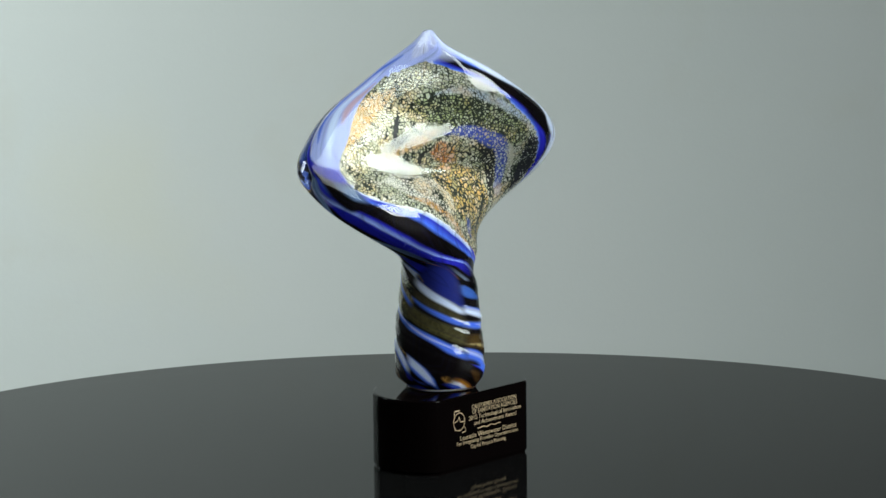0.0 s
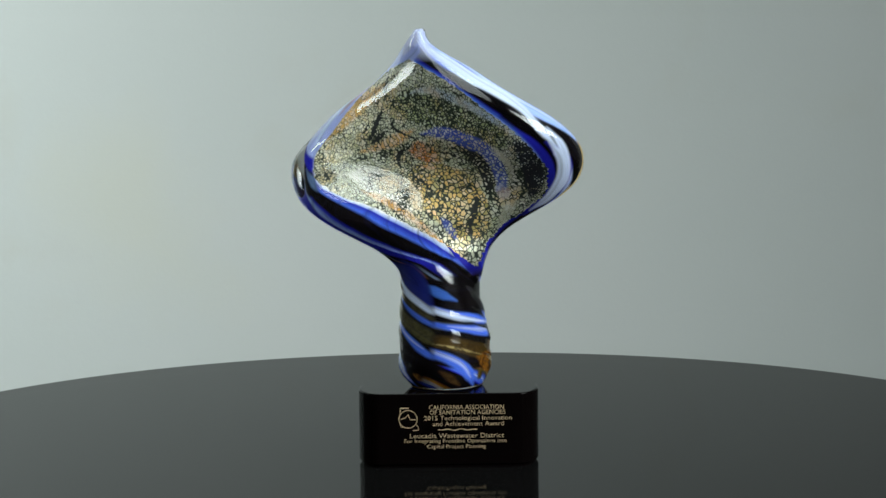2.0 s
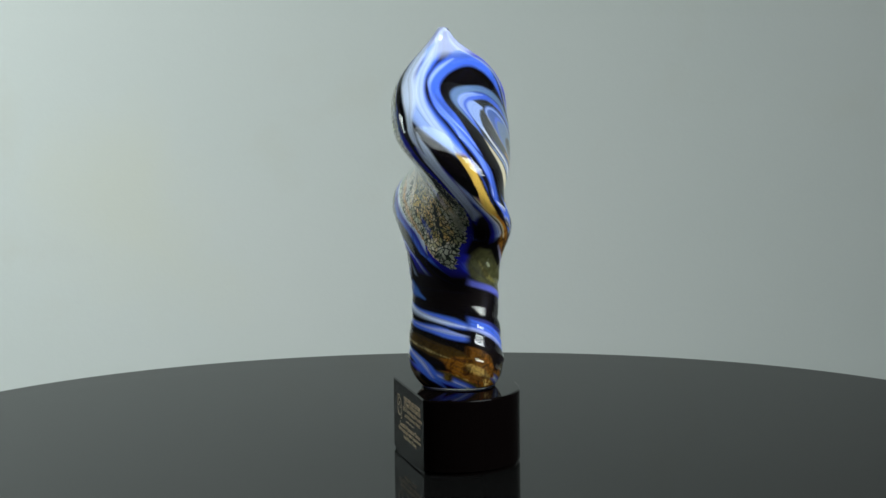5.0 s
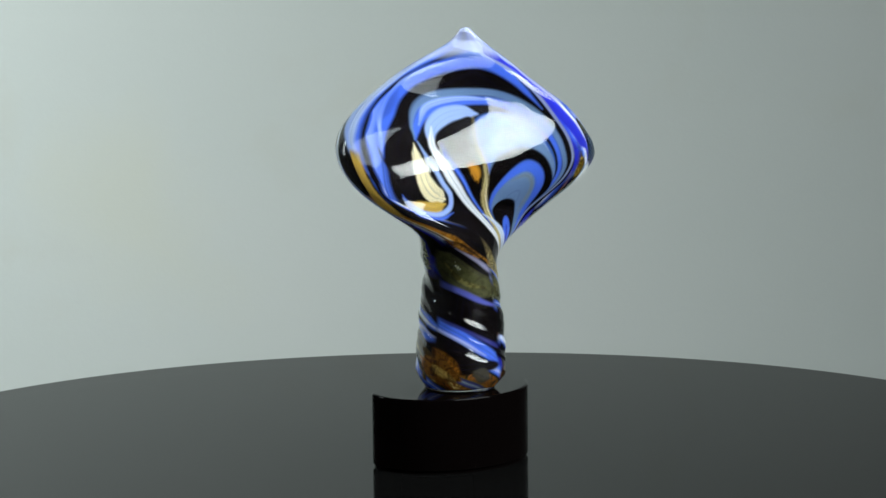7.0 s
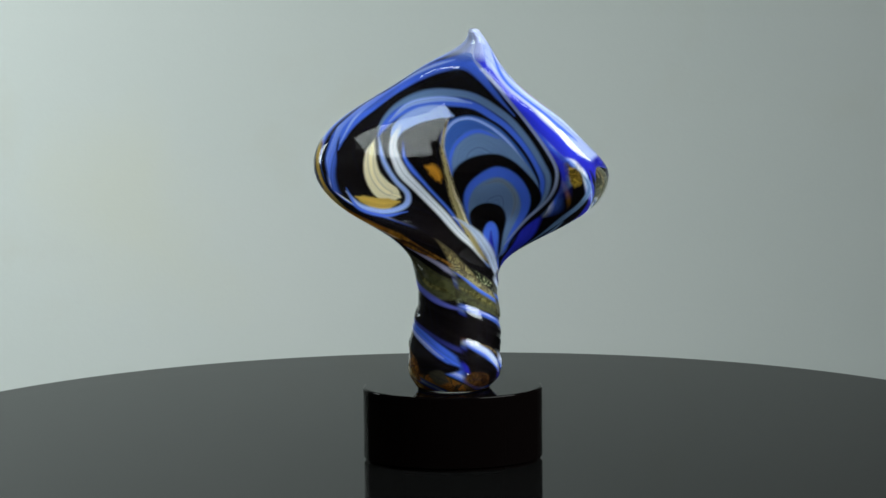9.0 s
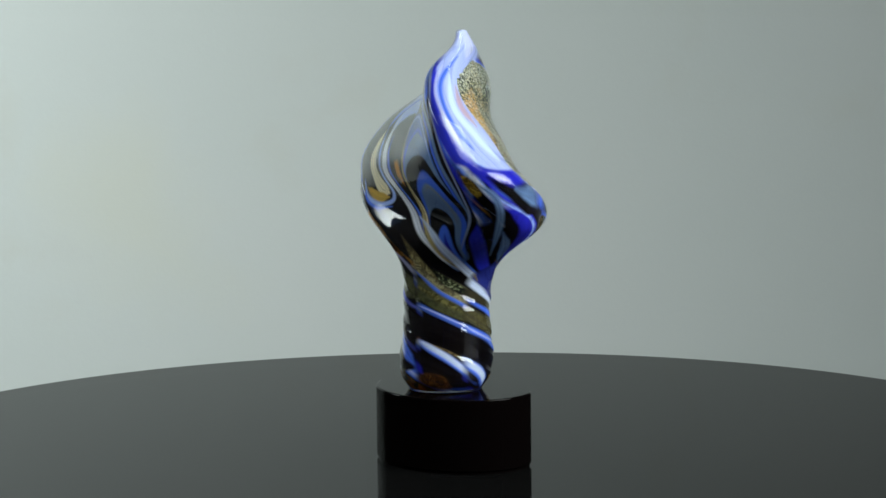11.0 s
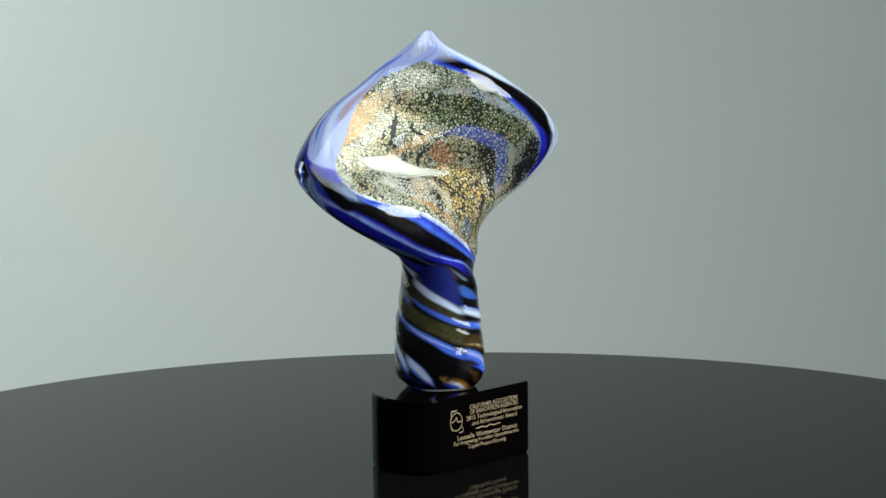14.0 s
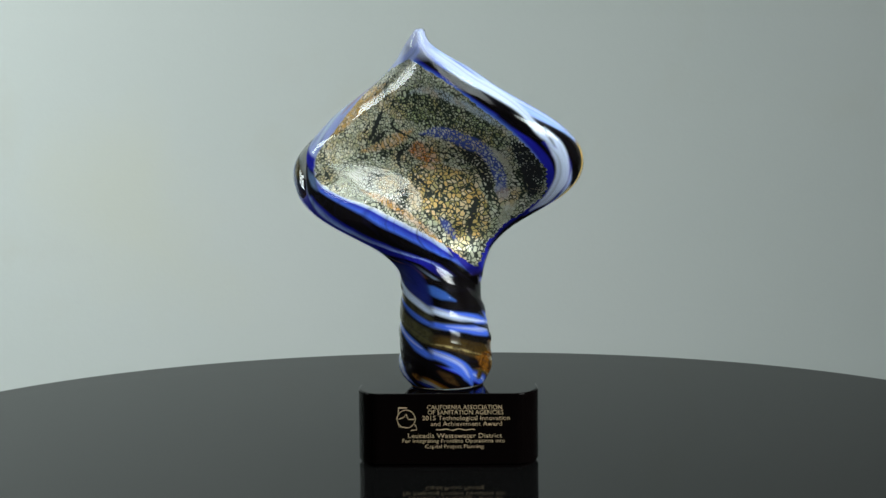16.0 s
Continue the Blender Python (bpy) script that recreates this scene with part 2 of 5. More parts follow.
M_CANE = cane()


def foil():
    """Crackled silver and gold leaf over dark green and blue glass."""
    m, nt, b = mat("crackled_metal_leaf")
    v = coords(nt)
    warp = tex(nt, "TexNoise", v, Scale=110.0, Detail=2.0)
    add = nt.nodes.new("ShaderNodeVectorMath")
    add.operation = "MULTIPLY_ADD"
    nt.links.new(warp.outputs["Color"], add.inputs[0])
    add.inputs[1].default_value = (0.006,) * 3
    nt.links.new(v, add.inputs[2])
    loop = attr(nt, "loop")

    def flakes(scale):
        d = node(nt, "TexVoronoi", Scale=scale)
        d.feature = "DISTANCE_TO_EDGE"
        nt.links.new(add.outputs[0], d.inputs["Vector"])
        c = node(nt, "TexVoronoi", Scale=scale)
        nt.links.new(add.outputs[0], c.inputs["Vector"])
        return d.outputs["Distance"], c.outputs["Color"]
    big_d, big_c = flakes(370.0)
    small_d, small_c = flakes(520.0)
    outer = ramp(nt, loop, [(0.52, (0, 0, 0)), (0.56, (1, 1, 1))]).outputs[0]
    dist = mixc(nt, outer, big_d, small_d)
    ids = mixc(nt, outer, big_c, small_c)
    n1 = tex(nt, "TexNoise", v, Scale=70.0, Detail=5.0, Roughness=0.65)
    # the gaps between flakes widen here and there into long dark tears
    tear = tex(nt, "TexNoise", v, Scale=38.0, Detail=3.0, Distortion=1.2)
    torn = ramp(nt, tear.outputs[0], [(0.0, (0.05, 0.05, 0.05)), (0.54, (0.08, 0.08, 0.08)), (0.60, (0.18, 0.18, 0.18)), (0.72, (0.42, 0.42, 0.42))]).outputs[0]
    lim = maths(nt, "MULTIPLY_ADD", n1.outputs[0], 0.12, maths(nt, "SUBTRACT", torn, 0.06))
    def zones(name, plain_value):
        z = nt.nodes.new("ShaderNodeAttribute")
        z.attribute_name = name
        return mixc(nt, z.outputs["Alpha"], plain_value, z.outputs["Color"])
    crack = maths(nt, "MULTIPLY_ADD", maths(nt, "SUBTRACT", n1.outputs[0], 0.5), 0.35, zones("crack", (0.24, 0.24, 0.24)))
    lim = maths(nt, "MULTIPLY_ADD", crack, 0.42, maths(nt, "MULTIPLY", maths(nt, "SUBTRACT", torn, 0.12), 0.6))
    gap = ramp(nt, maths(nt, "SUBTRACT", dist, lim), [(0.0, (0, 0, 0)), (0.05, (1, 1, 1))]).outputs[0]
    patch = tex(nt, "TexNoise", v, Scale=60.0, Detail=3.0)
    mottle = tex(nt, "TexNoise", v, Scale=95.0, Detail=3.0)
    leaf = zones("tint", (0.70, 0.72, 0.55))
    leaf = mixc(nt, ramp(nt, mottle.outputs[0], [(0.46, (0, 0, 0)), (0.62, (0.3, 0.3, 0.3))]).outputs[0], leaf, (0.94, 0.90, 0.74))
    leaf = mixc(nt, ramp(nt, patch.outputs[0], [(0.50, (0, 0, 0)), (0.62, (0.5, 0.5, 0.5))]).outputs[0], leaf, (0.84, 0.54, 0.18))
    under = zones("under", (0.012, 0.022, 0.008))
    rnd = nt.nodes.new("ShaderNodeSeparateColor")
    nt.links.new(ids, rnd.inputs[0])
    shade = maths(nt, "MULTIPLY", maths(nt, "POWER", rnd.outputs[0], 1.6), maths(nt, "MINIMUM", maths(nt, "MULTIPLY", crack, 2.2), 0.75))
    bright = ramp(nt, rnd.outputs[2], [(0.60, (0, 0, 0)), (0.64, (0.35, 0.35, 0.35))]).outputs[0]
    leaf = mixc(nt, bright, leaf, (0.97, 0.97, 0.93))
    leaf = mixc(nt, shade, leaf, (0.24, 0.28, 0.07))
    nt.links.new(mixc(nt, gap, under, leaf), b.inputs["Base Color"])
    nt.links.new(maths(nt, "MULTIPLY", gap, 0.5), b.inputs["Metallic"])
    nt.links.new(maths(nt, "MULTIPLY_ADD", rnd.outputs[1], 0.2, 0.35), b.inputs["Roughness"])
    hgt = maths(nt, "MULTIPLY_ADD", rnd.outputs[2], 0.5, maths(nt, "MULTIPLY", gap, 0.5))
    bump(nt, b, maths(nt, "ADD", hgt, maths(nt, "MULTIPLY", n1.outputs[0], 2.0)), 0.5, 0.0010)
    return m


M_FOIL = foil()
M_GLASS = clear_glass()
M_WALL = wall_paint()
M_CEIL = plain("ceiling_paint", (0.10, 0.10, 0.10), 0.8, 0.1)
M_FLOOR = plain("grey_carpet", (0.06, 0.06, 0.062), 0.95, 0.2, 30)
M_TABLE = black_gloss("black_gloss_tabletop", 0.05, 1.105, (0.0022, 0.0022, 0.0022))
M_BASE = black_gloss("black_polished_base", 0.02, 1.105, (0.0012, 0.0008, 0.0008))
M_METAL = plain("dark_steel", (0.05, 0.05, 0.05), 0.4, 0.1, 20, 0.8)
M_GOLD = plain("gilt_engraving", (0.50, 0.38, 0.24), 0.45, 0.6, 900, 0.55)
M_FRAME = plain("white_lamp_frame", (0.75, 0.75, 0.73), 0.5, 0.04)


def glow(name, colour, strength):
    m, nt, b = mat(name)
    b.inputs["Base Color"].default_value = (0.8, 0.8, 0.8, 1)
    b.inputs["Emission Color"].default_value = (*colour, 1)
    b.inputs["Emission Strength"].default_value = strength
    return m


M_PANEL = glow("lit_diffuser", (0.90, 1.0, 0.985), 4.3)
M_DARK = plain("charcoal_wall", (0.045, 0.046, 0.048), 0.9, 0.15, 6)


# ---------------------------------------------------------------- mesh helpers
def part(name, bm, material, parent=None, label="", smooth=False):
    me = bpy.data.meshes.new(name)
    bm.to_mesh(me)
    bm.free()
    if material:
        me.materials.append(material)
    if smooth:
        me.polygons.foreach_set("use_smooth", [True] * len(me.polygons))
    ob = new(name, me)
    if parent:
        ob.parent = parent
    if label:
        tagged(ob, label)
    return ob


def box(bm, x0, x1, y0, y1, z0, z1, bevel=0.0):
    r = bmesh.ops.create_cube(bm, size=1.0, matrix=Matrix.Translation(((x0 + x1) / 2, (y0 + y1) / 2, (z0 + z1) / 2)) @ Matrix.Diagonal((x1 - x0, y1 - y0, z1 - z0, 1)))
    if bevel:
        es = list({e for v in r["verts"] for e in v.link_edges})
        bmesh.ops.bevel(bm, geom=es, offset=bevel, segments=2, affect="EDGES", profile=0.5)
    return bm


def lathe(bm, profile, seg=64, cap=True):
    """Turn a profile of (radius, height) about the z axis."""
    rings = [[bm.verts.new((r * math.cos(2 * math.pi * k / seg), r * math.sin(2 * math.pi * k / seg), z)) for k in range(seg)] for r, z in profile]
    for a, b in zip(rings, rings[1:]):
        for k in range(seg):
            bm.faces.new((a[k], a[(k + 1) % seg], b[(k + 1) % seg], b[k]))
    if cap:
        bm.faces.new(rings[0][::-1])
        bm.faces.new(rings[-1])
    bmesh.ops.recalc_face_normals(bm, faces=bm.faces)
    return bm


# ---------------------------------------------------------------- the room
def wall(name, x0, x1, y0, y1, z0, z1, material=None):
    return tagged(part(name, box(bmesh.new(), x0, x1, y0, y1, z0, z1), material or M_WALL), kind="structure")


# only wall_north is seen; dark walls and ceiling are added to darken reflections
def room():
    X0, X1, Y0, Y1, Z = ROOM["x0"], ROOM["x1"], ROOM["y0"], ROOM["y1"], ROOM["z"]
    tagged(wall("floor", X0 - 0.2, X1 + 0.2, Y0 - 0.2, Y1 + 0.2, -0.1, 0.0, M_FLOOR), "dark grey carpeted floor", "floor")
    tagged(wall("ceiling", X0 - 0.2, X1 + 0.2, Y0 - 0.2, Y1 + 0.2, Z, Z + 0.1, M_CEIL), "unseen dark grey ceiling, added to keep reflections dark", "ceiling")
    tagged(wall("wall_north", X0 - 0.2, X1 + 0.2, Y1, Y1 + 0.12, 0, Z), "pale grey-green painted wall with faint smudges", "wall")
    tagged(wall("wall_south", X0 - 0.2, X1 + 0.2, Y0 - 0.12, Y0, 0, Z, M_DARK), "unseen charcoal wall, added to keep reflections dark", "wall")
    for name, x0, x1, w in (("wall_west", X0 - 0.12, X0, WEST), ("wall_east", X1, X1 + 0.12, EAST)):
        bm = bmesh.new()
        box(bm, x0, x1, Y0, w["y0"], 0, Z)
        box(bm, x0, x1, w["y1"], Y1, 0, Z)
        box(bm, x0, x1, w["y0"], w["y1"], 0, w["z0"])
        box(bm, x0, x1, w["y0"], w["y1"], w["z1"], Z)
        tagged(part(name, bm, M_DARK), "unseen charcoal wall, added, with an opening for an area lamp", "wall", kind="structure")


# unseen softbox, added overhead for soft light and its reflections in the glass
def added_softbox():
    t = tagged(new("added_softbox"), "unseen white softbox panel under the ceiling, added for soft overhead light", "ceiling light")
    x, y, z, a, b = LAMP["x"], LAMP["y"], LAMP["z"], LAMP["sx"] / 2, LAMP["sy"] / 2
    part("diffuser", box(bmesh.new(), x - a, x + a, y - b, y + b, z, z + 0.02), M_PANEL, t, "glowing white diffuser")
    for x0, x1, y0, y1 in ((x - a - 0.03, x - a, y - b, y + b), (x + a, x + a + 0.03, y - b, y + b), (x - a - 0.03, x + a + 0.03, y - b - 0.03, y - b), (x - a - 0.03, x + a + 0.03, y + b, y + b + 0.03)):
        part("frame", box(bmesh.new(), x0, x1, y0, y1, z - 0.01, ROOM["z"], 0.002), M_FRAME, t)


def table():
    t = tagged(new("round_table"), "round glossy black table with a slim edge", "table")
    R = 0.429
    bm = lathe(bmesh.new(), [(R - 0.004, TABLE - 0.024), (R - 0.001, TABLE - 0.021), (R, TABLE - 0.004), (R - 0.0012, TABLE - 0.0012), (R - 0.004, TABLE)], 256)
    part("tabletop", bm, M_TABLE, t, "glossy black round tabletop")
    part("pedestal", lathe(bmesh.new(), [(0.05, 0.03), (0.035, 0.06), (0.035, TABLE - 0.06), (0.12, TABLE - 0.024)], 48), M_METAL, t, smooth=True)
    part("foot", lathe(bmesh.new(), [(0.26, 0.0), (0.27, 0.008), (0.25, 0.02), (0.05, 0.03)], 64), M_METAL, t)
    return t


# ---------------------------------------------------------------- the glass trophy
# cross-sections of the blown body, from the tip down: height, centre, half length, half thickness, turn, bow, taper
KZ = [0.2745, 0.2674, 0.2549, 0.2406, 0.2227, 0.2048, 0.1904, 0.1760, 0.1616, 0.1471, 0.1326, 0.1144, 0.0890, 0.0634, 0.0545, 0.0484]
KX = [-0.0116, -0.0121, -0.0093, -0.0066, -0.0067, -0.0082, -0.0126, -0.0121, -0.0125, -0.0131, -0.0083, -0.007, -0.0062, -0.0059, -0.0063, -0.0059]
KY = [-0.0127, -0.0138, -0.0091, -0.0074, -0.0032, -0.0001, -0.0, -0.0034, -0.0071, -0.0075, -0.0038, -0.0009, -0.0, 0.0008, 0.0014, 0.0018]
KA = [0.0036, 0.0106, 0.0298, 0.0496, 0.0736, 0.089, 0.0946, 0.0899, 0.0765, 0.0541, 0.0348, 0.028, 0.0276, 0.0294, 0.0273, 0.0232]
KB = [0.0034, 0.0054, 0.0139, 0.0217, 0.03, 0.036, 0.0354, 0.0333, 0.0293, 0.0266, 0.024, 0.0227, 0.0262, 0.0277, 0.0264, 0.0215]
KT = [-8.0, -5.5, -0.8, 8.0, 21.6, 31.0, 38.2, 46.7, 56.9, 67.4, 81.2, 111.3, 109.9, 110.3, 110.3, 110.0]
KW = [0.0, 0.0013, 0.0038, 0.0101, 0.0111, 0.0115, 0.0078, 0.0093, 0.0098, 0.0043, 0.001, -0.0017, -0.0042, -0.0025, -0.0021, 0.0]
KK = [0.0, 0.0, 0.05, 0.04, 0.13, 0.06, -0.01, -0.17, -0.17, -0.03, 0.08, -0.02, -0.01, 0.01, -0.01, 0.0]


def curve_through(z, values):
    """A natural cubic curve through the knots, at the heights z."""
    xs, v = np.array(KZ[::-1]), np.array(values[::-1])
    n, h = len(xs), np.diff(xs)
    a, b = np.eye(n), np.zeros(n)
    for i in range(1, n - 1):
        a[i, i - 1], a[i, i], a[i, i + 1] = h[i - 1], 2 * (h[i - 1] + h[i]), h[i]
        b[i] = 6 * ((v[i + 1] - v[i]) / h[i] - (v[i] - v[i - 1]) / h[i - 1])
    m = np.linalg.solve(a, b)
    i = np.clip(np.searchsorted(xs, z) - 1, 0, n - 2)
    t, hh = z - xs[i], h[i]
    u = hh - t
    return m[i] * u ** 3 / (6 * hh) + m[i + 1] * t ** 3 / (6 * hh) + (v[i] / hh - m[i] * hh / 6) * u + (v[i + 1] / hh - m[i + 1] * hh / 6) * t


def fibre(z):
    """Degrees by which the canes have turned at the height z: with the head's own turn, then ever faster down the stem."""
    steps = np.linspace(0.1326, 0.04, 200)
    rate = np.interp(steps, [0.04, 0.108, 0.1326], [5000.0, 5000.0, 1500.0])
    turn = 83.0 + np.concatenate([[0], np.cumsum((rate[1:] + rate[:-1]) / 2 * -np.diff(steps))])
    low = np.interp(z, steps[::-1], turn[::-1])
    return np.where(z > 0.1326, curve_through(z, KT), low)


def section(z, th, inset_a=0.0, inset_b=0.0, ridge=0.0, spoon=1.0, flat=0.35):
    """Points of the body at heights z (rows) and angles th (columns)."""
    z = z[:, None]
    cx, cy, A, B, T, W, K = [curve_through(z[:, 0], k)[:, None] for k in (KX, KY, KA, KB, KT, KW, KK)]
    A, B = np.maximum(A - inset_a, 0.0008), np.maximum(B - inset_b, 0.0008)
    e = 2 / 2.3
    ct, st = np.cos(th)[None], np.sin(th)[None]
    ux, uy = np.sign(ct) * np.abs(ct) ** e, np.sign(st) * np.abs(st) ** e
    x, y = A * ux, B * uy * (1 + K * np.sin(ux * 1.5)) + W * (ux ** 2 - 0.5)
    # the leaf's side is hollowed like a spoon, the other side flattened a little
    hollow = np.interp(z, [0.135, 0.155, 0.175, 0.20, 0.225, 0.25, 0.265], [0, 0.006, 0.017, 0.021, 0.016, 0.006, 0])
    hollow = hollow * spoon
    rim = np.maximum(1 - ux ** 2, 0) ** 1.3
    y = y + hollow * rim * np.where(uy < 0, np.minimum(-uy * 1.6, 1), -flat * np.minimum(np.maximum(uy, 0) * 1.6, 1))
    T = np.radians(T)
    c, s = np.cos(T), np.sin(T)
    px, py = c * x - s * y, s * x + c * y
    if ridge:
        az = np.arctan2(py, px)
        low = np.clip((0.150 - z) / 0.03, 0, 1) * np.clip((z - 0.050) / 0.01, 0, 1)
        w = az - np.radians(fibre(z[:, 0]))[:, None]
        f = 1 + ridge * low * (np.sin(4 * w) + 0.6 * np.sin(7 * w + 1.0) + 0.3 * np.sin(13 * w + 2.0))
        px, py = px * f, py * f
    return cx + px, cy + py, z + 0 * px, ux + 0 * px, uy + 0 * px


def grid_mesh(name, x, y, z, closed, caps, material, parent, label, attrs=None):
    n, m = x.shape
    verts = np.stack([x, y, z], -1).reshape(-1, 3).tolist()
    faces = []
    for i in range(n - 1):
        for k in range(m if closed else m - 1):
            j = (k + 1) % m
            faces.append((i * m + k, i * m + j, (i + 1) * m + j, (i + 1) * m + k))
    if caps:
        faces.append(tuple(range(m))[::-1])
        faces.append(tuple(range((n - 1) * m, n * m)))
    me = bpy.data.meshes.new(name)
    me.from_pydata(verts, [], faces)
    for key, val in (attrs or {}).items():
        me.attributes.new(key, "FLOAT", "POINT").data.foreach_set("value", np.ascontiguousarray(val, dtype=np.float32).ravel())
    me.materials.append(material)
    me.polygons.foreach_set("use_smooth", [True] * len(me.polygons))
    me.update()
    ob = new(name, me)
    ob.parent = parent
    return tagged(ob, label)


def seen_from(x, y, seconds):
    """How far to the right a point lies when the table has turned for so long."""
    a = -radians(SPIN * seconds)
    return x * math.cos(a) - y * math.sin(a)


def loops(h, z, qx, qz, lean, size):
    """Nested teardrop loops that all spring from one point of a face, and the side of their axis."""
    h, v = h - qx, z - qz
    r, psi = np.hypot(h, v), np.arctan2(h, v)

    def reach(g):
        ang = psi - lean * g
        right = np.maximum(np.cos(np.clip(ang, 0, 1.55)), 0.02) ** (1.6 - 0.85 * g)
        wide = np.radians(np.interp(g, [0, 0.44, 0.655, 0.71, 0.80, 1], [40, 46, 54, 62, 75, 105]))
        ring = np.sqrt(np.maximum(1 - (np.maximum(-ang, 0) / wide) ** (2.5 + 5 * g), 0.0004))
        drop = np.maximum(np.cos(np.clip(ang, -1.55, 0)), 0.02) ** np.interp(g, [0, 0.44, 0.6], [1.8, 2.0, 3.7])
        w = np.clip((g - 0.60) / 0.06, 0, 1)
        left = drop * (1 - w) + ring * w
        return np.where(ang > 0, right, left) * g * size
    lo, hi = np.zeros_like(r), np.full_like(r, 1.25)
    for _ in range(22):
        mid = (lo + hi) / 2
        far = reach(mid) < r
        lo, hi = np.where(far, mid, lo), np.where(far, hi, mid)
    return lo, 0.5 + psi / math.pi


def height(row):
    """Heights on the body counted in steps of PX from a line just over the tip, as heights above the table."""
    return 0.29415 - np.asarray(row) * 0.0003586


# where the leaf and the loops end on either hand, by height, seen square on
LEAF_V = [105, 150, 200, 250, 290, 325, 345, 365, 395, 430, 470]
LEAF_L = [-60, -122, -180, -220, -240, -228, -195, -125, -60, -7, 41]
LEAF_R = [-60, 15, 82, 142, 169, 172, 160, 138, 93, 61, 45]
LOOP_V = [95, 140, 190, 230, 280, 330, 360, 380, 405, 440, 470]
LOOP_L = [38, -62, -147, -192, -207, -195, -150, -85, -12, 40, 71]
LOOP_R = [46, 76, 110, 136, 162, 180, 174, 160, 130, 100, 75]


class Pigment:
    """Coloured glass laid over the core piece by piece. A piece is drawn on the face that looks out at so many degrees:
    across, height and width in millimetres."""

    def __init__(self, x, y, z):
        self.x, self.y, self.z, self.faces = x, y, z, {}
        self.rgba, self.grain = np.zeros(x.shape + (4,)), np.zeros(x.shape)
        ax, ay, az = [np.gradient(v, axis=1) for v in (x, y, z)]
        bx, by, bz = [np.gradient(v, axis=0) for v in (x, y, z)]
        nx, ny = ay * bz - az * by, az * bx - ax * bz
        length = np.sqrt(nx ** 2 + ny ** 2 + (ax * by - ay * bx) ** 2) + 1e-12
        self.nx, self.ny = nx / length, ny / length

    def face(self, deg, least, most):
        """Across and height on a face, and what of the core is seen there, between least (askew) and most (square on)."""
        if (deg, least, most) not in self.faces:
            c, s = math.cos(radians(deg)), math.sin(radians(deg))
            h, near = self.x * c + self.y * s, self.x * s - self.y * c
            square = self.nx * s - self.ny * c
            seen = (square > least) & (square < most)
            cell = np.clip(((h + 0.12) / 0.001).astype(int), 0, 239)
            for i in range(len(h)):
                front = np.full(240, -9.0)
                np.maximum.at(front, cell[i], near[i])
                seen[i] &= near[i] > front[cell[i]] - 0.006
            self.faces[deg, least, most] = (h * 1000, self.z * 1000, seen, np.clip((square - least) / 0.15, 0, 1))
        return self.faces[deg, least, most]

    def lay(self, at, cover, colour, grain):
        old = self.rgba[at]
        c = cover[:, None]
        alpha = c + old[:, 3:] * (1 - c)
        self.rgba[at] = np.hstack([(np.array(colour)[None] * c + old[:, :3] * old[:, 3:] * (1 - c)) / np.maximum(alpha, 1e-6), alpha])
        self.grain[at] = np.where(cover > 0.5, grain, self.grain[at])

    @staticmethod
    def smooth(pts, closed):
        p = np.array(pts, float)
        p = np.vstack([p[-1:], p, p[:2]]) if closed else np.vstack([2 * p[:1] - p[1:2], p, 2 * p[-1:] - p[-2:-1]])
        u = np.linspace(0, 1, 7)[:-1, None]
        out = []
        for a, b, c, d in zip(p, p[1:], p[2:], p[3:]):
            out.append(b + 0.5 * u * (c - a + u * (2 * a - 5 * b + 4 * c - d + u * (3 * (b - c) + d - a))))
        return np.vstack(out + [p[1:2] if closed else p[-2:-1]])

    def reach(self, deg, line, room, least, most):
        h, v, seen, fade = self.face(deg, least, most)
        (h0, v0), (h1, v1) = line[:, :2].min(0) - room, line[:, :2].max(0) + room
        at = np.nonzero(seen & (h > h0) & (h < h1) & (v > v0) & (v < v1))
        h, v = h[at], v[at]
        return at, fade[at], h + 0.25 * np.sin(v * 0.13 + 1) + 0.1 * np.sin(h * 0.3 + v * 0.11), v + 0.25 * np.sin(h * 0.12) + 0.1 * np.sin(v * 0.22 - h * 0.15)

    def ribbon(self, deg, pts, colour, edge=2.0, least=0.2, most=2):
        line = self.smooth(pts, False)
        n = np.arange(len(line))
        line[:, 2] *= np.clip((np.minimum(n, n[::-1]) + 1) / 5, 0, 1)
        edge = min(edge, 0.8 * line[:, 2].max())
        at, fade, h, v = self.reach(deg, line, line[:, 2].max() / 2 + edge, least, most)
        best, off = np.full(len(h), -9.0), np.zeros(len(h))
        for (ax, ay, aw), (bx, by, bw) in zip(line, line[1:]):
            dx, dy = bx - ax, by - ay
            u = np.clip(((h - ax) * dx + (v - ay) * dy) / (dx * dx + dy * dy + 1e-9), 0, 1)
            ex, ey = h - ax - u * dx, v - ay - u * dy
            inner = (aw + u * (bw - aw)) / 2 - np.hypot(ex, ey)
            near = inner > best
            best, off = np.where(near, inner, best), np.where(near, np.hypot(ex, ey) * np.sign(ex * dy - ey * dx), off)
        t = np.clip(best / edge + 0.5, 0, 1)
        self.lay(at, fade * t * t * (3 - 2 * t), colour, off + pts[0][0] + pts[0][1])

    def patch(self, deg, pts, colour, edge=1.8, least=0.2, most=2):
        line = self.smooth([(a, b) for a, b, _ in pts], True)
        at, fade, h, v = self.reach(deg, line, edge, least, most)
        far, inside = np.full(len(h), 99.0), np.zeros(len(h), bool)
        for (ax, ay), (bx, by) in zip(line, line[1:]):
            dx, dy = bx - ax, by - ay
            u = np.clip(((h - ax) * dx + (v - ay) * dy) / (dx * dx + dy * dy + 1e-9), 0, 1)
            far = np.minimum(far, np.hypot(h - ax - u * dx, v - ay - u * dy))
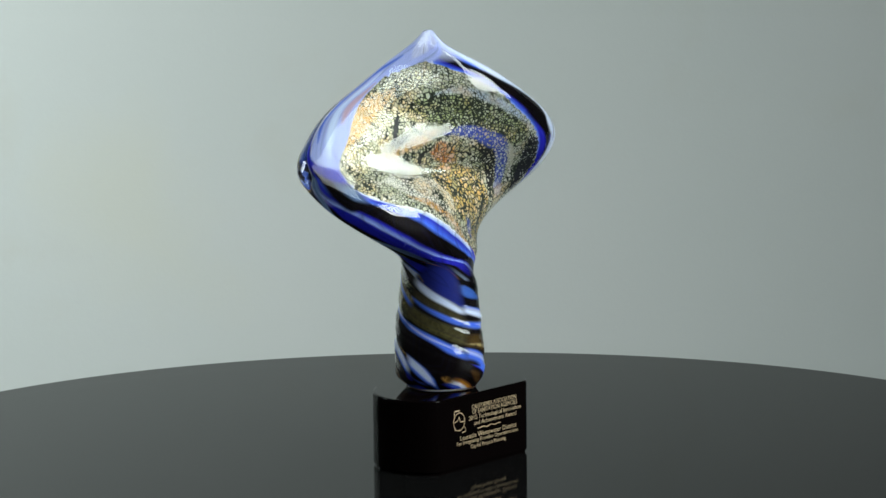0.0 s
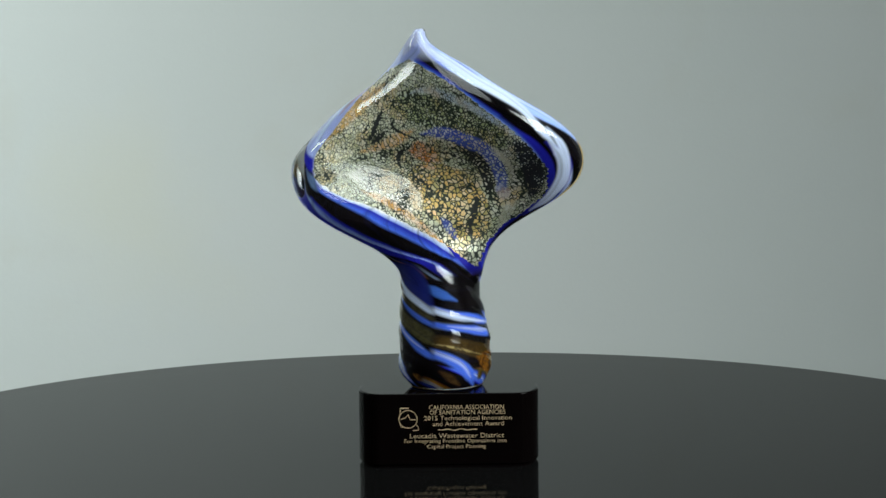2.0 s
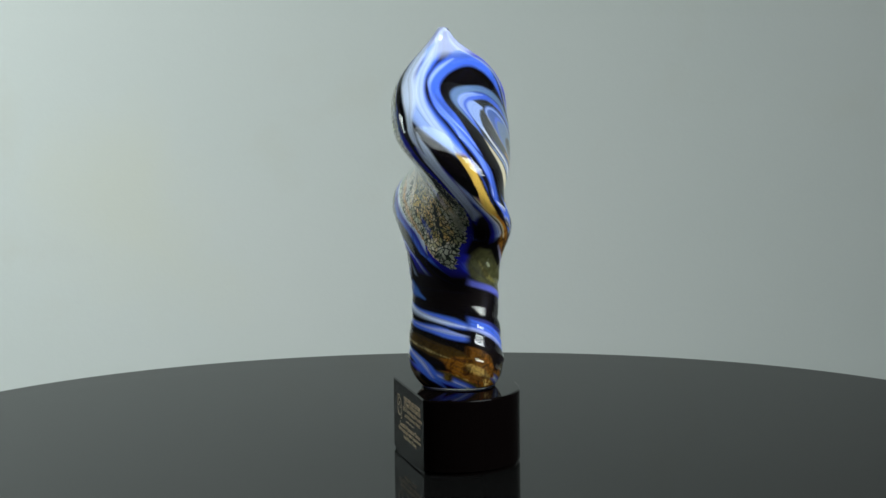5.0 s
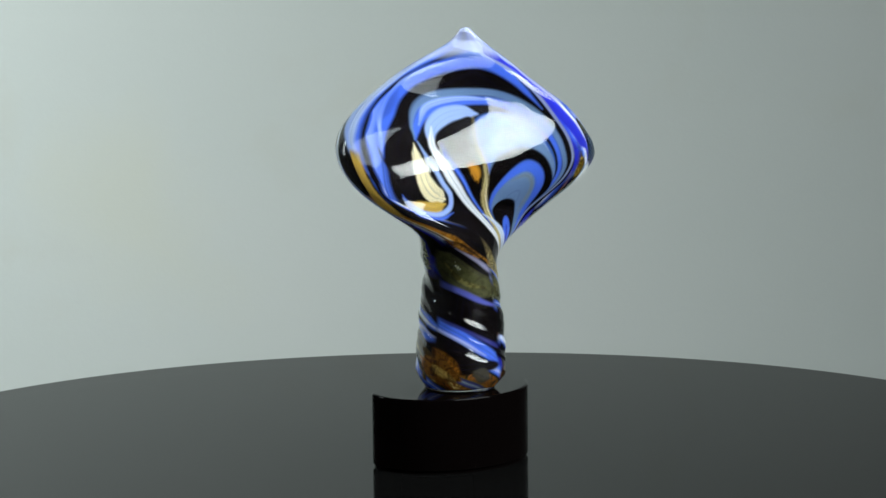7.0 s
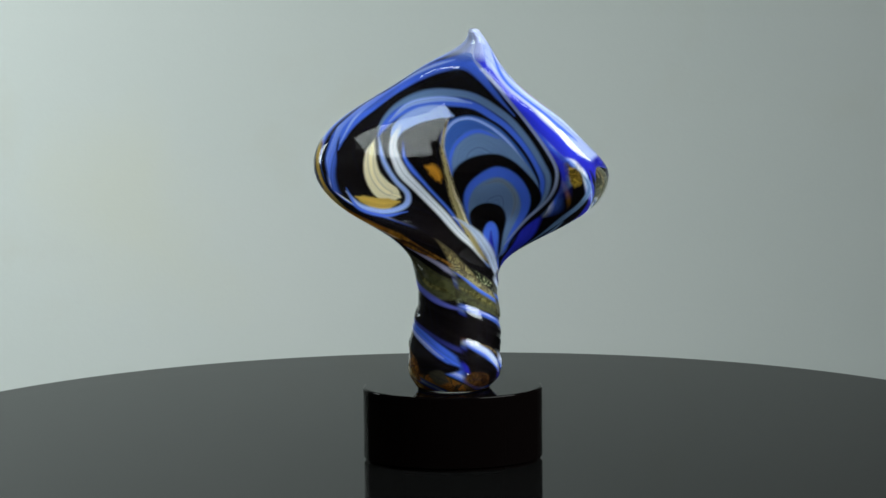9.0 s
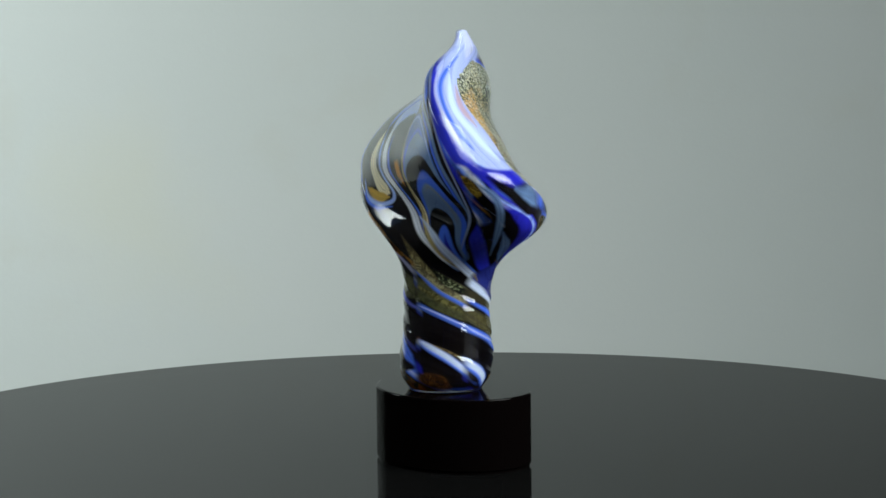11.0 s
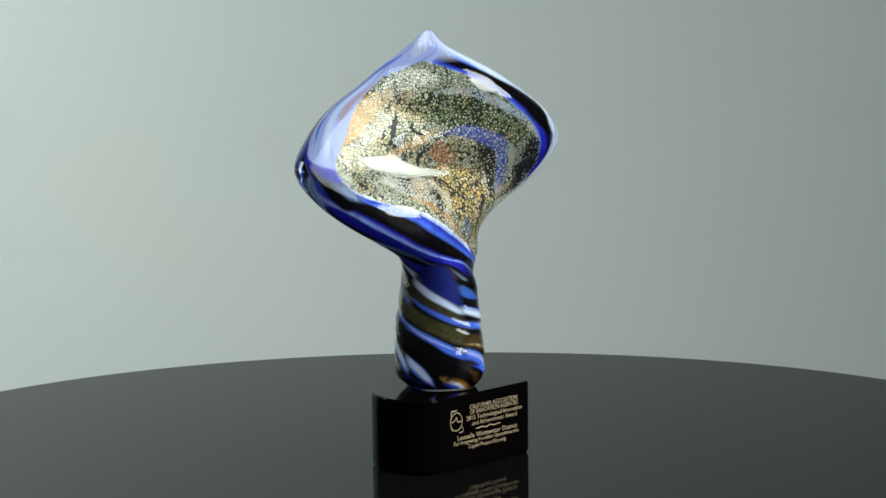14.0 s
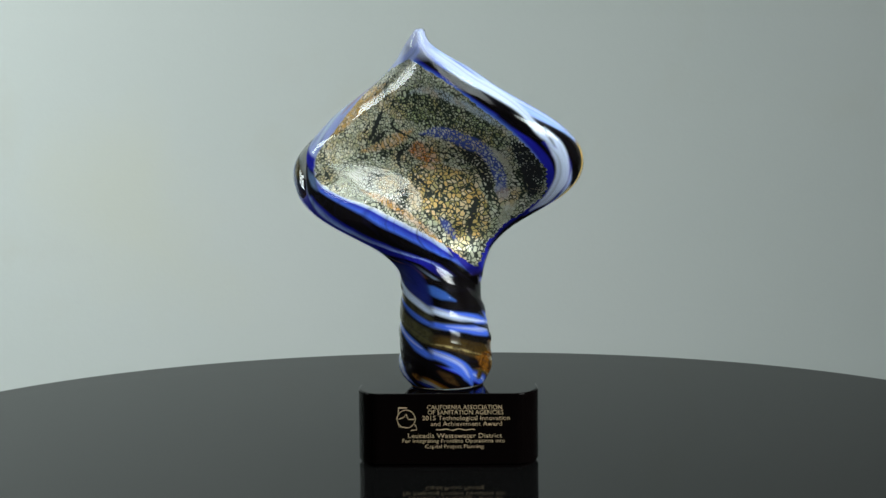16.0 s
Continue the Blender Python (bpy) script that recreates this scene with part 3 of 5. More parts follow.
            if abs(dy) > 1e-9:
                inside ^= ((ay > v) != (by > v)) & (h < ax + (v - ay) * dx / dy)
        t = np.clip(np.where(inside, far, -far) / edge + 0.5, 0, 1)
        self.lay(at, fade * t * t * (3 - 2 * t), colour, far + pts[0][1])


def colour_canes(cane):
    """The drawn colours of the head: both folded edges, the looped back with its eye, and the collar."""
    cane.ribbon(104, [(-11.1, 265.2, 7.3), (-14.6, 252.3, 8.3), (-11.2, 241.6, 8.7), (0.1, 228.9, 8.7), (18.1, 215.9, 8.3), (35.9, 202.4, 7.3), (49.5, 190.1, 4.9)], PALE)
    cane.ribbon(104, [(-1.8, 254.5, 3.9), (4.2, 238.9, 3.9), (18.1, 225.8, 3.9), (33.6, 212.5, 3.9), (47.2, 196.9, 3.9), (49.5, 186.8, 2.4)], BLUE)
    cane.ribbon(104, [(-7.4, 262.2, 2.4), (-4.4, 247.9, 2.9), (5.8, 233.0, 2.9), (22.7, 218.8, 2.9), (40.2, 203.8, 2.9)], (0.52, 0.64, 0.93))
    cane.ribbon(104, [(-16.6, 262.6, 3.9), (-18.0, 249.4, 4.4), (-13.3, 239.2, 2.4)], ICE)
    cane.ribbon(104, [(-11.9, 233.5, 4.9), (0.6, 219.9, 9.7), (15.9, 210.5, 10.7), (33.7, 199.3, 11.2), (46.0, 186.7, 10.7), (52.1, 174.8, 7.3)], BLACK)
    cane.ribbon(104, [(12.0, 207.5, 2.4), (25.3, 197.9, 4.9), (35.6, 185.1, 6.3), (38.9, 169.3, 6.3), (34.8, 157.9, 4.9)], DEEP)
    cane.ribbon(78, [(40.2, 214.7, 3.4), (52.9, 201.5, 4.4), (60.1, 187.4, 5.3), (60.5, 177.0, 4.9), (53.8, 166.3, 3.4)], ICE)
    cane.ribbon(78, [(59.3, 202.7, 5.8), (68.1, 195.3, 9.7), (70.0, 186.4, 10.7), (66.1, 175.5, 8.3)], BLACK, least=-0.1, most=0.45)
    cane.ribbon(78, [(56.0, 204.8, 2.4), (64.9, 201.9, 3.4), (70.8, 193.4, 2.9), (71.0, 186.5, 2.9), (69.8, 175.5, 3.4), (63.0, 165.7, 2.9)], GILT, least=-0.1, most=0.45)
    cane.ribbon(52, [(-17.4, 267.9, 4.1), (-21.9, 257.6, 6.2), (-41.0, 238.4, 6.2), (-62.6, 217.8, 6.2), (-81.2, 197.4, 6.2), (-89.1, 182.4, 5.0)], LAVENDER)
    cane.ribbon(52, [(-12.5, 264.1, 2.9), (1.3, 255.4, 5.4), (21.0, 242.7, 6.2), (40.5, 229.7, 5.8), (56.1, 214.9, 4.1), (65.9, 205.1, 3.3)], ICE)
    cane.ribbon(52, [(-8.1, 255.1, 2.5), (9.4, 242.8, 5.4), (26.9, 232.1, 7.0), (44.4, 220.2, 7.0), (56.4, 207.9, 4.1)], BLACK)
    cane.ribbon(52, [(40.7, 215.8, 2.1), (54.5, 205.3, 4.1), (62.7, 193.8, 5.8), (62.5, 182.8, 5.8), (56.9, 171.5, 4.5)], DEEP)
    cane.ribbon(52, [(62.1, 207.4, 2.9), (69.9, 197.3, 5.4), (70.4, 184.5, 6.2), (63.1, 171.0, 5.4), (50.9, 161.2, 2.9)], ICE)
    cane.ribbon(298, [(-1.4, 264.3, 3.4), (-14.2, 250.7, 3.4), (-19.6, 235.4, 3.4), (-18.5, 218.5, 3.4), (-10.9, 203.4, 3.9), (-1.4, 193.7, 3.4)], DUSK)
    cane.ribbon(298, [(4.2, 266.6, 9.7), (-5.3, 255.4, 15.5), (-10.1, 239.8, 23.3), (-8.2, 225.9, 23.3), (-0.8, 211.7, 21.8), (10.4, 197.5, 17.0), (22.8, 183.7, 9.7)], LAVENDER)
    cane.ribbon(298, [(-0.7, 259.8, 2.4), (-13.3, 246.4, 2.4), (-16.8, 232.4, 2.4), (-13.5, 217.6, 2.4), (-4.7, 205.6, 2.4)], BLUE)
    cane.ribbon(298, [(-6.4, 241.8, 2.9), (-6.7, 229.0, 3.4), (-0.8, 217.9, 2.4)], (0.50, 0.36, 0.46))
    cane.ribbon(298, [(-8.4, 248.6, 3.4), (-11.3, 229.2, 3.9), (-2.8, 214.0, 3.9), (9.5, 197.7, 3.4)], (0.62, 0.74, 0.97))
    cane.ribbon(298, [(-10.1, 198.3, 3.9), (-0.3, 192.6, 4.9), (13.8, 187.3, 8.7), (24.9, 181.8, 11.2), (32.6, 172.3, 9.7)], DEEP)
    cane.ribbon(298, [(1.9, 190.6, 2.4), (14.5, 183.1, 4.4), (26.9, 175.5, 9.7), (34.4, 170.1, 9.7)], BLACK)
    cane.ribbon(298, [(17.9, 183.5, 1.5), (27.8, 176.7, 2.9), (33.9, 171.3, 2.4)], SLATE)
    cane.patch(298, [(-20.0, 220.5, 0.0), (-22.7, 197.2, 0.0), (-41.5, 169.0, 0.0), (-38.4, 150.9, 0.0), (-28.6, 138.0, 0.0), (-12.0, 124.0, 0.0), (18.6, 109.0, 0.0), (20.8, 113.3, 0.0), (25.7, 144.4, 0.0), (20.2, 168.0, 0.0), (7.4, 178.0, 0.0), (-2.9, 188.8, 0.0), (-10.7, 194.4, 0.0), (-16.5, 205.8, 0.0)], BLACK, least=0.3)
    cane.ribbon(298, [(-19.2, 211.8, 1.9), (-20.9, 191.2, 5.8), (-32.4, 173.1, 6.3)], GILT, least=0.3)
    cane.ribbon(298, [(-18.5, 207.5, 1.5), (-17.9, 191.8, 2.4), (-30.4, 167.7, 2.9), (-39.7, 161.1, 2.4)], PALE, least=0.3)
    cane.ribbon(298, [(-31.1, 160.5, 2.4), (-29.6, 154.3, 4.4), (-26.7, 148.7, 2.4)], (0.50, 0.30, 0.10), least=0.3)
    cane.ribbon(298, [(-11.5, 195.4, 2.9), (-9.3, 181.3, 4.9), (-6.6, 154.0, 4.9), (-2.1, 138.6, 2.4)], (0.30, 0.24, 0.08), least=0.3)
    cane.ribbon(298, [(-7.8, 192.6, 2.9), (-5.0, 180.4, 4.9), (-1.7, 155.9, 4.4), (0.1, 137.5, 2.4)], SLATE, least=0.3)
    cane.ribbon(298, [(-2.9, 188.8, 2.4), (8.2, 180.3, 3.4), (15.3, 162.3, 3.4), (16.9, 138.3, 2.4)], SLATE, least=0.3)
    cane.ribbon(298, [(2.4, 166.9, 3.4), (5.8, 152.3, 7.3), (13.4, 132.2, 8.3), (19.2, 123.1, 3.9)], (0.025, 0.035, 0.55), least=0.3)
    cane.ribbon(298, [(1.5, 166.7, 1.2), (0.6, 151.3, 1.9), (4.5, 134.9, 1.9)], SLATE, least=0.3)
    cane.ribbon(298, [(18.5, 156.6, 2.4), (23.6, 144.5, 5.8), (23.8, 131.3, 4.9)], SLATE, least=0.3)
    cane.ribbon(298, [(-12.6, 175.1, 1.2), (-11.8, 153.2, 1.7), (-4.2, 139.8, 1.7), (10.7, 123.5, 1.7), (20.9, 109.2, 1.5)], BLUE, least=0.3)
    cane.ribbon(298, [(-18.4, 207.6, 1.9), (-16.1, 189.5, 2.9), (-17.6, 158.4, 3.6), (-10.4, 142.7, 3.9), (4.1, 126.2, 3.9), (20.3, 110.9, 3.9)], ICE, least=0.3)
    cane.ribbon(298, [(-29.2, 146.4, 1.9), (-23.0, 131.4, 3.4), (-12.3, 117.8, 3.4)], (0.36, 0.30, 0.14), least=0.3)
    cane.patch(228, [(14.3, 259.0, 0.0), (-5.4, 250.9, 0.0), (-34.6, 235.2, 0.0), (-57.0, 219.4, 0.0), (-67.8, 204.4, 0.0), (-66.6, 189.8, 0.0), (-57.4, 174.8, 0.0), (-37.7, 160.6, 0.0), (-13.9, 150.6, 0.0), (7.6, 136.6, 0.0), (26.4, 122.6, 0.0), (44.0, 148.1, 0.0), (60.6, 163.4, 0.0), (72.2, 181.3, 0.0), (71.3, 194.6, 0.0), (56.9, 213.7, 0.0), (37.4, 237.3, 0.0)], BLACK, least=0.45)
    cane.ribbon(228, [(-67.1, 198.7, 2.5), (-62.8, 210.9, 5.4), (-50.9, 222.3, 5.8), (-34.6, 234.8, 6.2), (-15.5, 245.3, 7.0), (0.8, 251.9, 7.4), (12.5, 254.6, 8.3), (21.1, 251.1, 7.0), (29.9, 241.1, 3.3), (45.5, 223.7, 2.1)], BLUE, least=0.45)
    cane.ribbon(228, [(-66.4, 202.5, 1.2), (-57.0, 219.4, 1.7), (-36.8, 236.2, 1.7), (-13.6, 248.1, 1.7), (6.5, 255.4, 2.1)], PALE, least=0.45)
    cane.ribbon(228, [(-42.3, 207.8, 2.5), (-37.9, 216.6, 5.0), (-28.2, 225.5, 6.2), (-13.7, 231.7, 6.2), (3.1, 234.8, 5.4), (21.0, 233.9, 5.0), (38.0, 224.3, 4.5), (51.2, 211.5, 4.1), (61.6, 196.4, 3.7), (65.4, 185.3, 3.3), (59.6, 170.7, 2.5), (44.2, 152.0, 1.7)], SLATE, least=0.45)
    cane.ribbon(228, [(-41.9, 207.2, 2.1), (-36.3, 215.6, 4.5), (-26.1, 222.8, 6.2), (-11.7, 227.0, 6.2), (2.8, 229.0, 6.2), (20.8, 228.3, 5.0), (36.0, 219.3, 4.5), (48.3, 208.4, 4.1), (58.3, 194.5, 4.1), (61.5, 183.5, 3.7), (56.7, 170.7, 2.5), (41.0, 150.0, 1.7)], BLUE, least=0.45)
    cane.ribbon(228, [(-35.3, 215.6, 1.2), (-25.1, 224.8, 2.9), (-11.7, 228.8, 3.3), (3.9, 230.7, 2.9), (18.9, 229.8, 1.7)], PALE, least=0.45)
    cane.ribbon(228, [(22.5, 223.9, 1.2), (37.8, 214.9, 1.7), (50.2, 202.7, 1.7), (57.7, 190.9, 1.7), (59.0, 181.5, 1.7), (52.7, 168.3, 1.2)], BLACK, least=0.45)
    cane.ribbon(228, [(-32.3, 201.5, 3.3), (-28.9, 212.0, 7.4), (-18.0, 218.6, 9.1), (-3.6, 221.9, 8.3), (6.5, 220.6, 6.2)], PALE, least=0.45)
    cane.patch(228, [(1.4, 218.5, 0.0), (-14.0, 212.3, 0.0), (-25.2, 204.5, 0.0), (-26.3, 195.0, 0.0), (-18.5, 186.1, 0.0), (-7.1, 174.2, 0.0), (4.3, 160.1, 0.0), (12.0, 151.7, 0.0), (6.8, 170.0, 0.0), (1.5, 186.6, 0.0), (-0.4, 199.3, 0.0)], BLACK, least=0.45)
    cane.ribbon(228, [(-11.4, 190.6, 2.1), (-4.5, 188.0, 6.2), (-1.7, 183.1, 2.9)], AMBER, least=0.45)
    cane.ribbon(228, [(-44.0, 205.4, 2.9), (-46.1, 195.1, 7.0), (-44.6, 185.3, 10.8), (-38.2, 176.5, 13.7), (-29.0, 172.2, 10.3)], CREAM, least=0.45)
    cane.ribbon(228, [(-56.5, 171.6, 2.1), (-49.5, 169.6, 5.4), (-39.6, 167.3, 7.4), (-29.1, 168.7, 6.2)], GILT, least=0.45)
    cane.ribbon(228, [(-41.1, 206.3, 2.1), (-38.0, 194.1, 2.5), (-30.7, 184.0, 2.9), (-23.6, 174.7, 3.7), (-25.6, 166.1, 3.7), (-37.7, 162.5, 2.9), (-53.6, 166.3, 2.5), (-62.4, 174.7, 1.7)], PALE, least=0.45)
    cane.ribbon(228, [(-62.3, 176.8, 1.2), (-54.6, 164.9, 1.7), (-37.7, 160.2, 1.7), (-23.8, 162.2, 1.7)], BLUE, least=0.45)
    cane.ribbon(228, [(-25.2, 203.6, 1.2), (-23.3, 193.4, 2.1), (-12.7, 182.8, 2.1), (0.5, 166.0, 2.1), (11.9, 149.7, 1.7)], BLUE, least=0.45)
    cane.ribbon(228, [(-27.7, 213.9, 2.9), (-31.9, 202.5, 5.0), (-28.0, 191.0, 5.8), (-16.9, 178.9, 5.8), (-3.7, 162.7, 5.4), (7.9, 149.8, 4.1), (17.9, 140.0, 2.9), (26.6, 124.2, 1.7)], WHITE, least=0.45)
    cane.ribbon(228, [(-43.0, 154.6, 0.8), (-29.3, 149.7, 1.7), (-17.4, 141.9, 2.1), (-3.8, 133.6, 2.1), (7.7, 127.4, 1.7)], (0.34, 0.15, 0.02), least=0.45)
    cane.patch(228, [(27.0, 124.0, 0.0), (17.8, 147.9, 0.0), (8.8, 170.2, 0.0), (3.1, 188.1, 0.0), (-0.4, 199.3, 0.0), (-0.8, 209.9, 0.0), (4.4, 217.6, 0.0), (16.6, 221.8, 0.0), (28.2, 219.4, 0.0), (40.7, 211.0, 0.0), (53.0, 197.2, 0.0), (59.0, 183.5, 0.0), (56.7, 170.7, 0.0), (43.1, 152.0, 0.0)], DENIM, least=0.45)
    cane.ribbon(228, [(1.8, 195.7, 1.7), (0.5, 207.0, 1.7), (6.4, 216.4, 1.7), (16.9, 220.1, 1.7), (28.2, 216.6, 1.7), (40.6, 208.0, 1.7), (51.0, 196.2, 1.7)], PALE, least=0.45)
    cane.patch(228, [(27.0, 124.0, 0.0), (18.8, 148.0, 0.0), (10.7, 167.7, 0.0), (5.8, 185.0, 0.0), (4.2, 194.1, 0.0), (7.7, 204.4, 0.0), (15.2, 211.1, 0.0), (24.2, 213.4, 0.0), (33.9, 210.6, 0.0), (45.3, 202.5, 0.0), (55.8, 190.8, 0.0), (59.0, 181.5, 0.0), (55.7, 170.7, 0.0), (42.1, 151.1, 0.0)], SLATE, least=0.45)
    cane.ribbon(228, [(6.5, 186.8, 1.7), (5.0, 194.1, 2.1), (8.5, 203.4, 2.5), (16.2, 210.4, 2.9), (24.1, 212.4, 2.5), (35.8, 208.7, 2.1)], BLUE, least=0.45)
    cane.patch(228, [(27.0, 124.0, 0.0), (19.8, 147.9, 0.0), (12.5, 162.9, 0.0), (6.8, 179.3, 0.0), (5.9, 187.5, 0.0), (10.7, 192.7, 0.0), (18.8, 196.8, 0.0), (27.8, 199.0, 0.0), (37.5, 198.8, 0.0), (47.1, 194.2, 0.0), (56.6, 185.4, 0.0), (60.6, 176.4, 0.0), (56.6, 167.1, 0.0), (42.0, 150.0, 0.0)], BLACK, least=0.45)
    cane.patch(228, [(27.0, 124.0, 0.0), (18.9, 149.8, 0.0), (12.9, 162.9, 0.0), (11.8, 173.7, 0.0), (15.3, 182.5, 0.0), (23.5, 188.6, 0.0), (34.4, 192.1, 0.0), (44.1, 189.8, 0.0), (50.8, 183.6, 0.0), (53.5, 173.1, 0.0), (49.5, 159.8, 0.0), (37.7, 142.0, 0.0)], BLUE, least=0.45)
    cane.patch(228, [(27.0, 124.0, 0.0), (19.9, 149.8, 0.0), (14.7, 160.2, 0.0), (14.9, 171.5, 0.0), (19.6, 180.6, 0.0), (27.3, 185.4, 0.0), (35.2, 186.7, 0.0), (42.6, 183.6, 0.0), (46.8, 175.5, 0.0), (46.2, 163.5, 0.0), (36.8, 144.1, 0.0)], SLATE, least=0.45)
    cane.ribbon(228, [(25.3, 182.6, 1.2), (35.2, 185.0, 2.5), (42.0, 180.7, 2.9), (44.4, 172.1, 3.3), (40.4, 158.5, 2.1)], GREY, least=0.45)
    cane.patch(228, [(27.0, 124.0, 0.0), (21.3, 144.2, 0.0), (16.1, 153.6, 0.0), (14.8, 161.6, 0.0), (19.2, 167.9, 0.0), (26.9, 170.6, 0.0), (34.8, 167.8, 0.0), (37.7, 159.6, 0.0), (36.0, 149.9, 0.0)], BLACK, least=0.45)
    cane.patch(228, [(27.0, 124.6, 0.0), (23.6, 140.3, 0.0), (23.1, 148.8, 0.0), (25.8, 154.8, 0.0), (29.3, 156.0, 0.0), (32.1, 151.8, 0.0), (32.1, 144.2, 0.0)], BLUE, least=0.45)
    cane.ribbon(228, [(28.0, 149.9, 2.5), (27.5, 140.2, 2.9), (27.8, 129.7, 1.7)], DEEP, least=0.45)
    cane.ribbon(228, [(2.8, 218.5, 2.1), (0.6, 208.9, 1.7), (0.4, 199.3, 2.1), (3.5, 187.4, 3.7), (5.9, 173.5, 5.4), (10.6, 157.3, 5.0), (18.0, 143.3, 3.3), (26.7, 124.9, 1.7)], (0.50, 0.40, 0.17), least=0.45)
    cane.ribbon(228, [(3.5, 186.6, 0.8), (7.3, 173.7, 1.2), (12.6, 157.4, 1.2), (20.0, 143.3, 1.2)], CREAM, least=0.45)
    cane.ribbon(228, [(25.5, 254.1, 4.1), (40.9, 237.7, 6.2), (56.8, 222.8, 8.3), (73.9, 207.4, 10.3), (85.0, 197.2, 10.3)], (0.025, 0.035, 0.60), least=0.45)
    cane.ribbon(228, [(25.5, 262.5, 3.3), (38.7, 244.7, 5.4), (59.5, 227.9, 6.2), (76.0, 211.5, 5.4), (86.6, 197.9, 4.1)], WHITE, least=0.45)
    cane.ribbon(228, [(16.2, 259.2, 1.7), (25.7, 250.3, 1.7), (41.4, 233.5, 1.7), (56.9, 214.7, 1.7), (68.8, 197.4, 1.9), (70.7, 187.1, 1.9), (65.5, 175.1, 1.7), (52.6, 161.0, 1.4), (35.7, 142.1, 1.2)], (0.30, 0.36, 0.55), least=0.45)
    cane.ribbon(228, [(78.0, 194.5, 2.1), (81.8, 186.9, 7.0), (81.0, 181.1, 4.1)], (0.42, 0.27, 0.03), least=0.45)
    cane.ribbon(298, [(-17.6, 158.4, 2.9), (-10.4, 142.7, 3.9), (4.1, 126.2, 4.4), (20.3, 110.9, 4.4)], ICE)
    # down the stem, thin LAVENDER ribbons paint highlights onto the blue canes
    cane.patch(78, [(-25.6, 118.3, 0.0), (-1.4, 115.8, 0.0), (22.7, 112.7, 0.0), (24.7, 95.6, 0.0), (28.2, 62.2, 0.0), (-27.0, 68.5, 0.0), (-25.2, 100.2, 0.0)], BLACK, least=0.45)
    cane.ribbon(78, [(-21.9, 116.1, 3.4), (-14.6, 110.5, 5.8), (-3.6, 104.6, 3.4)], DENIM, least=0.45)
    cane.ribbon(78, [(-25.8, 90.8, 5.8), (-12.7, 89.2, 4.9), (3.3, 88.0, 3.9)], OLIVE, least=0.45)
    cane.ribbon(78, [(-26.3, 79.9, 5.8), (-10.6, 78.7, 8.3), (7.8, 73.0, 8.7), (27.4, 66.2, 14.6)], (0.07, 0.04, 0.010), least=0.45)
    cane.ribbon(78, [(10.1, 68.2, 4.9), (21.7, 63.2, 12.1), (26.1, 58.6, 12.1)], (0.26, 0.10, 0.012), least=0.45)
    cane.ribbon(78, [(-24.7, 106.5, 1.9), (-18.9, 101.1, 2.9), (-8.2, 97.0, 3.4), (7.9, 93.0, 5.3), (26.0, 86.4, 6.8)], BLUE, least=0.45)
    cane.ribbon(78, [(-23.7, 104.2, 1.9), (-14.5, 98.1, 3.4), (3.2, 92.7, 2.9), (24.4, 87.3, 1.9)], ICE, least=0.45)
    cane.ribbon(78, [(-25.8, 92.6, 1.9), (-12.7, 88.9, 3.9), (3.3, 86.4, 4.9), (26.4, 79.3, 5.8)], BLUE, least=0.45)
    cane.ribbon(78, [(-10.4, 89.2, 1.2), (8.0, 85.9, 1.9), (26.5, 81.3, 1.9)], LAVENDER, least=0.45)
    cane.ribbon(78, [(-19.1, 78.4, 1.0), (-3.8, 74.4, 1.5), (14.8, 68.7, 1.2)], (0.45, 0.36, 0.16), least=0.45)
    cane.ribbon(78, [(-26.7, 77.1, 3.4), (-21.6, 73.0, 5.8), (-10.7, 68.5, 6.8), (0.7, 61.1, 7.8), (9.5, 50.2, 5.8)], BLUE, least=0.45)
    cane.ribbon(78, [(-24.9, 75.8, 1.5), (-15.2, 71.1, 2.4), (-2.7, 64.7, 2.4), (5.4, 55.9, 1.9)], LAVENDER, least=0.45)
    cane.ribbon(78, [(12.3, 58.3, 5.8), (14.6, 54.6, 7.3)], (0.16, 0.10, 0.02), least=0.45)
    cane.ribbon(78, [(-26.3, 61.2, 2.9), (-20.5, 53.5, 4.4)], DEEP, least=0.45)
    cane.ribbon(78, [(-15.0, 60.6, 5.8), (-1.6, 51.1, 5.8)], (0.07, 0.035, 0.012), least=0.45)
    cane.patch(186, [(-13.6, 143.8, 0.0), (4.2, 145.6, 0.0), (25.7, 123.7, 0.0), (28.0, 111.3, 0.0), (31.3, 92.2, 0.0), (32.3, 63.9, 0.0), (-18.3, 62.0, 0.0), (-15.8, 90.3, 0.0), (-11.4, 113.3, 0.0)], BLACK, least=0.45)
    cane.ribbon(186, [(-11.1, 141.1, 7.3), (-1.3, 127.9, 16.0), (11.3, 118.0, 15.5), (28.6, 108.2, 12.1)], (0.085, 0.085, 0.035), least=0.45)
    cane.ribbon(186, [(-4.6, 130.4, 1.9), (6.6, 117.9, 2.9), (20.5, 113.9, 3.4)], (0.20, 0.18, 0.06), least=0.45)
    cane.ribbon(186, [(-8.0, 150.1, 1.9), (4.4, 141.7, 2.9), (15.5, 134.2, 1.9)], (0.35, 0.15, 0.02), least=0.45)
    cane.ribbon(186, [(1.1, 141.7, 1.5), (15.5, 131.6, 2.2), (26.8, 118.1, 2.2)], (0.28, 0.28, 0.45), least=0.45)
    cane.ribbon(186, [(-13.6, 140.5, 1.9), (-11.7, 126.8, 2.9), (-7.0, 117.6, 3.4), (8.8, 110.3, 3.2), (30.3, 99.3, 2.7)], (0.10, 0.12, 0.52), least=0.45)
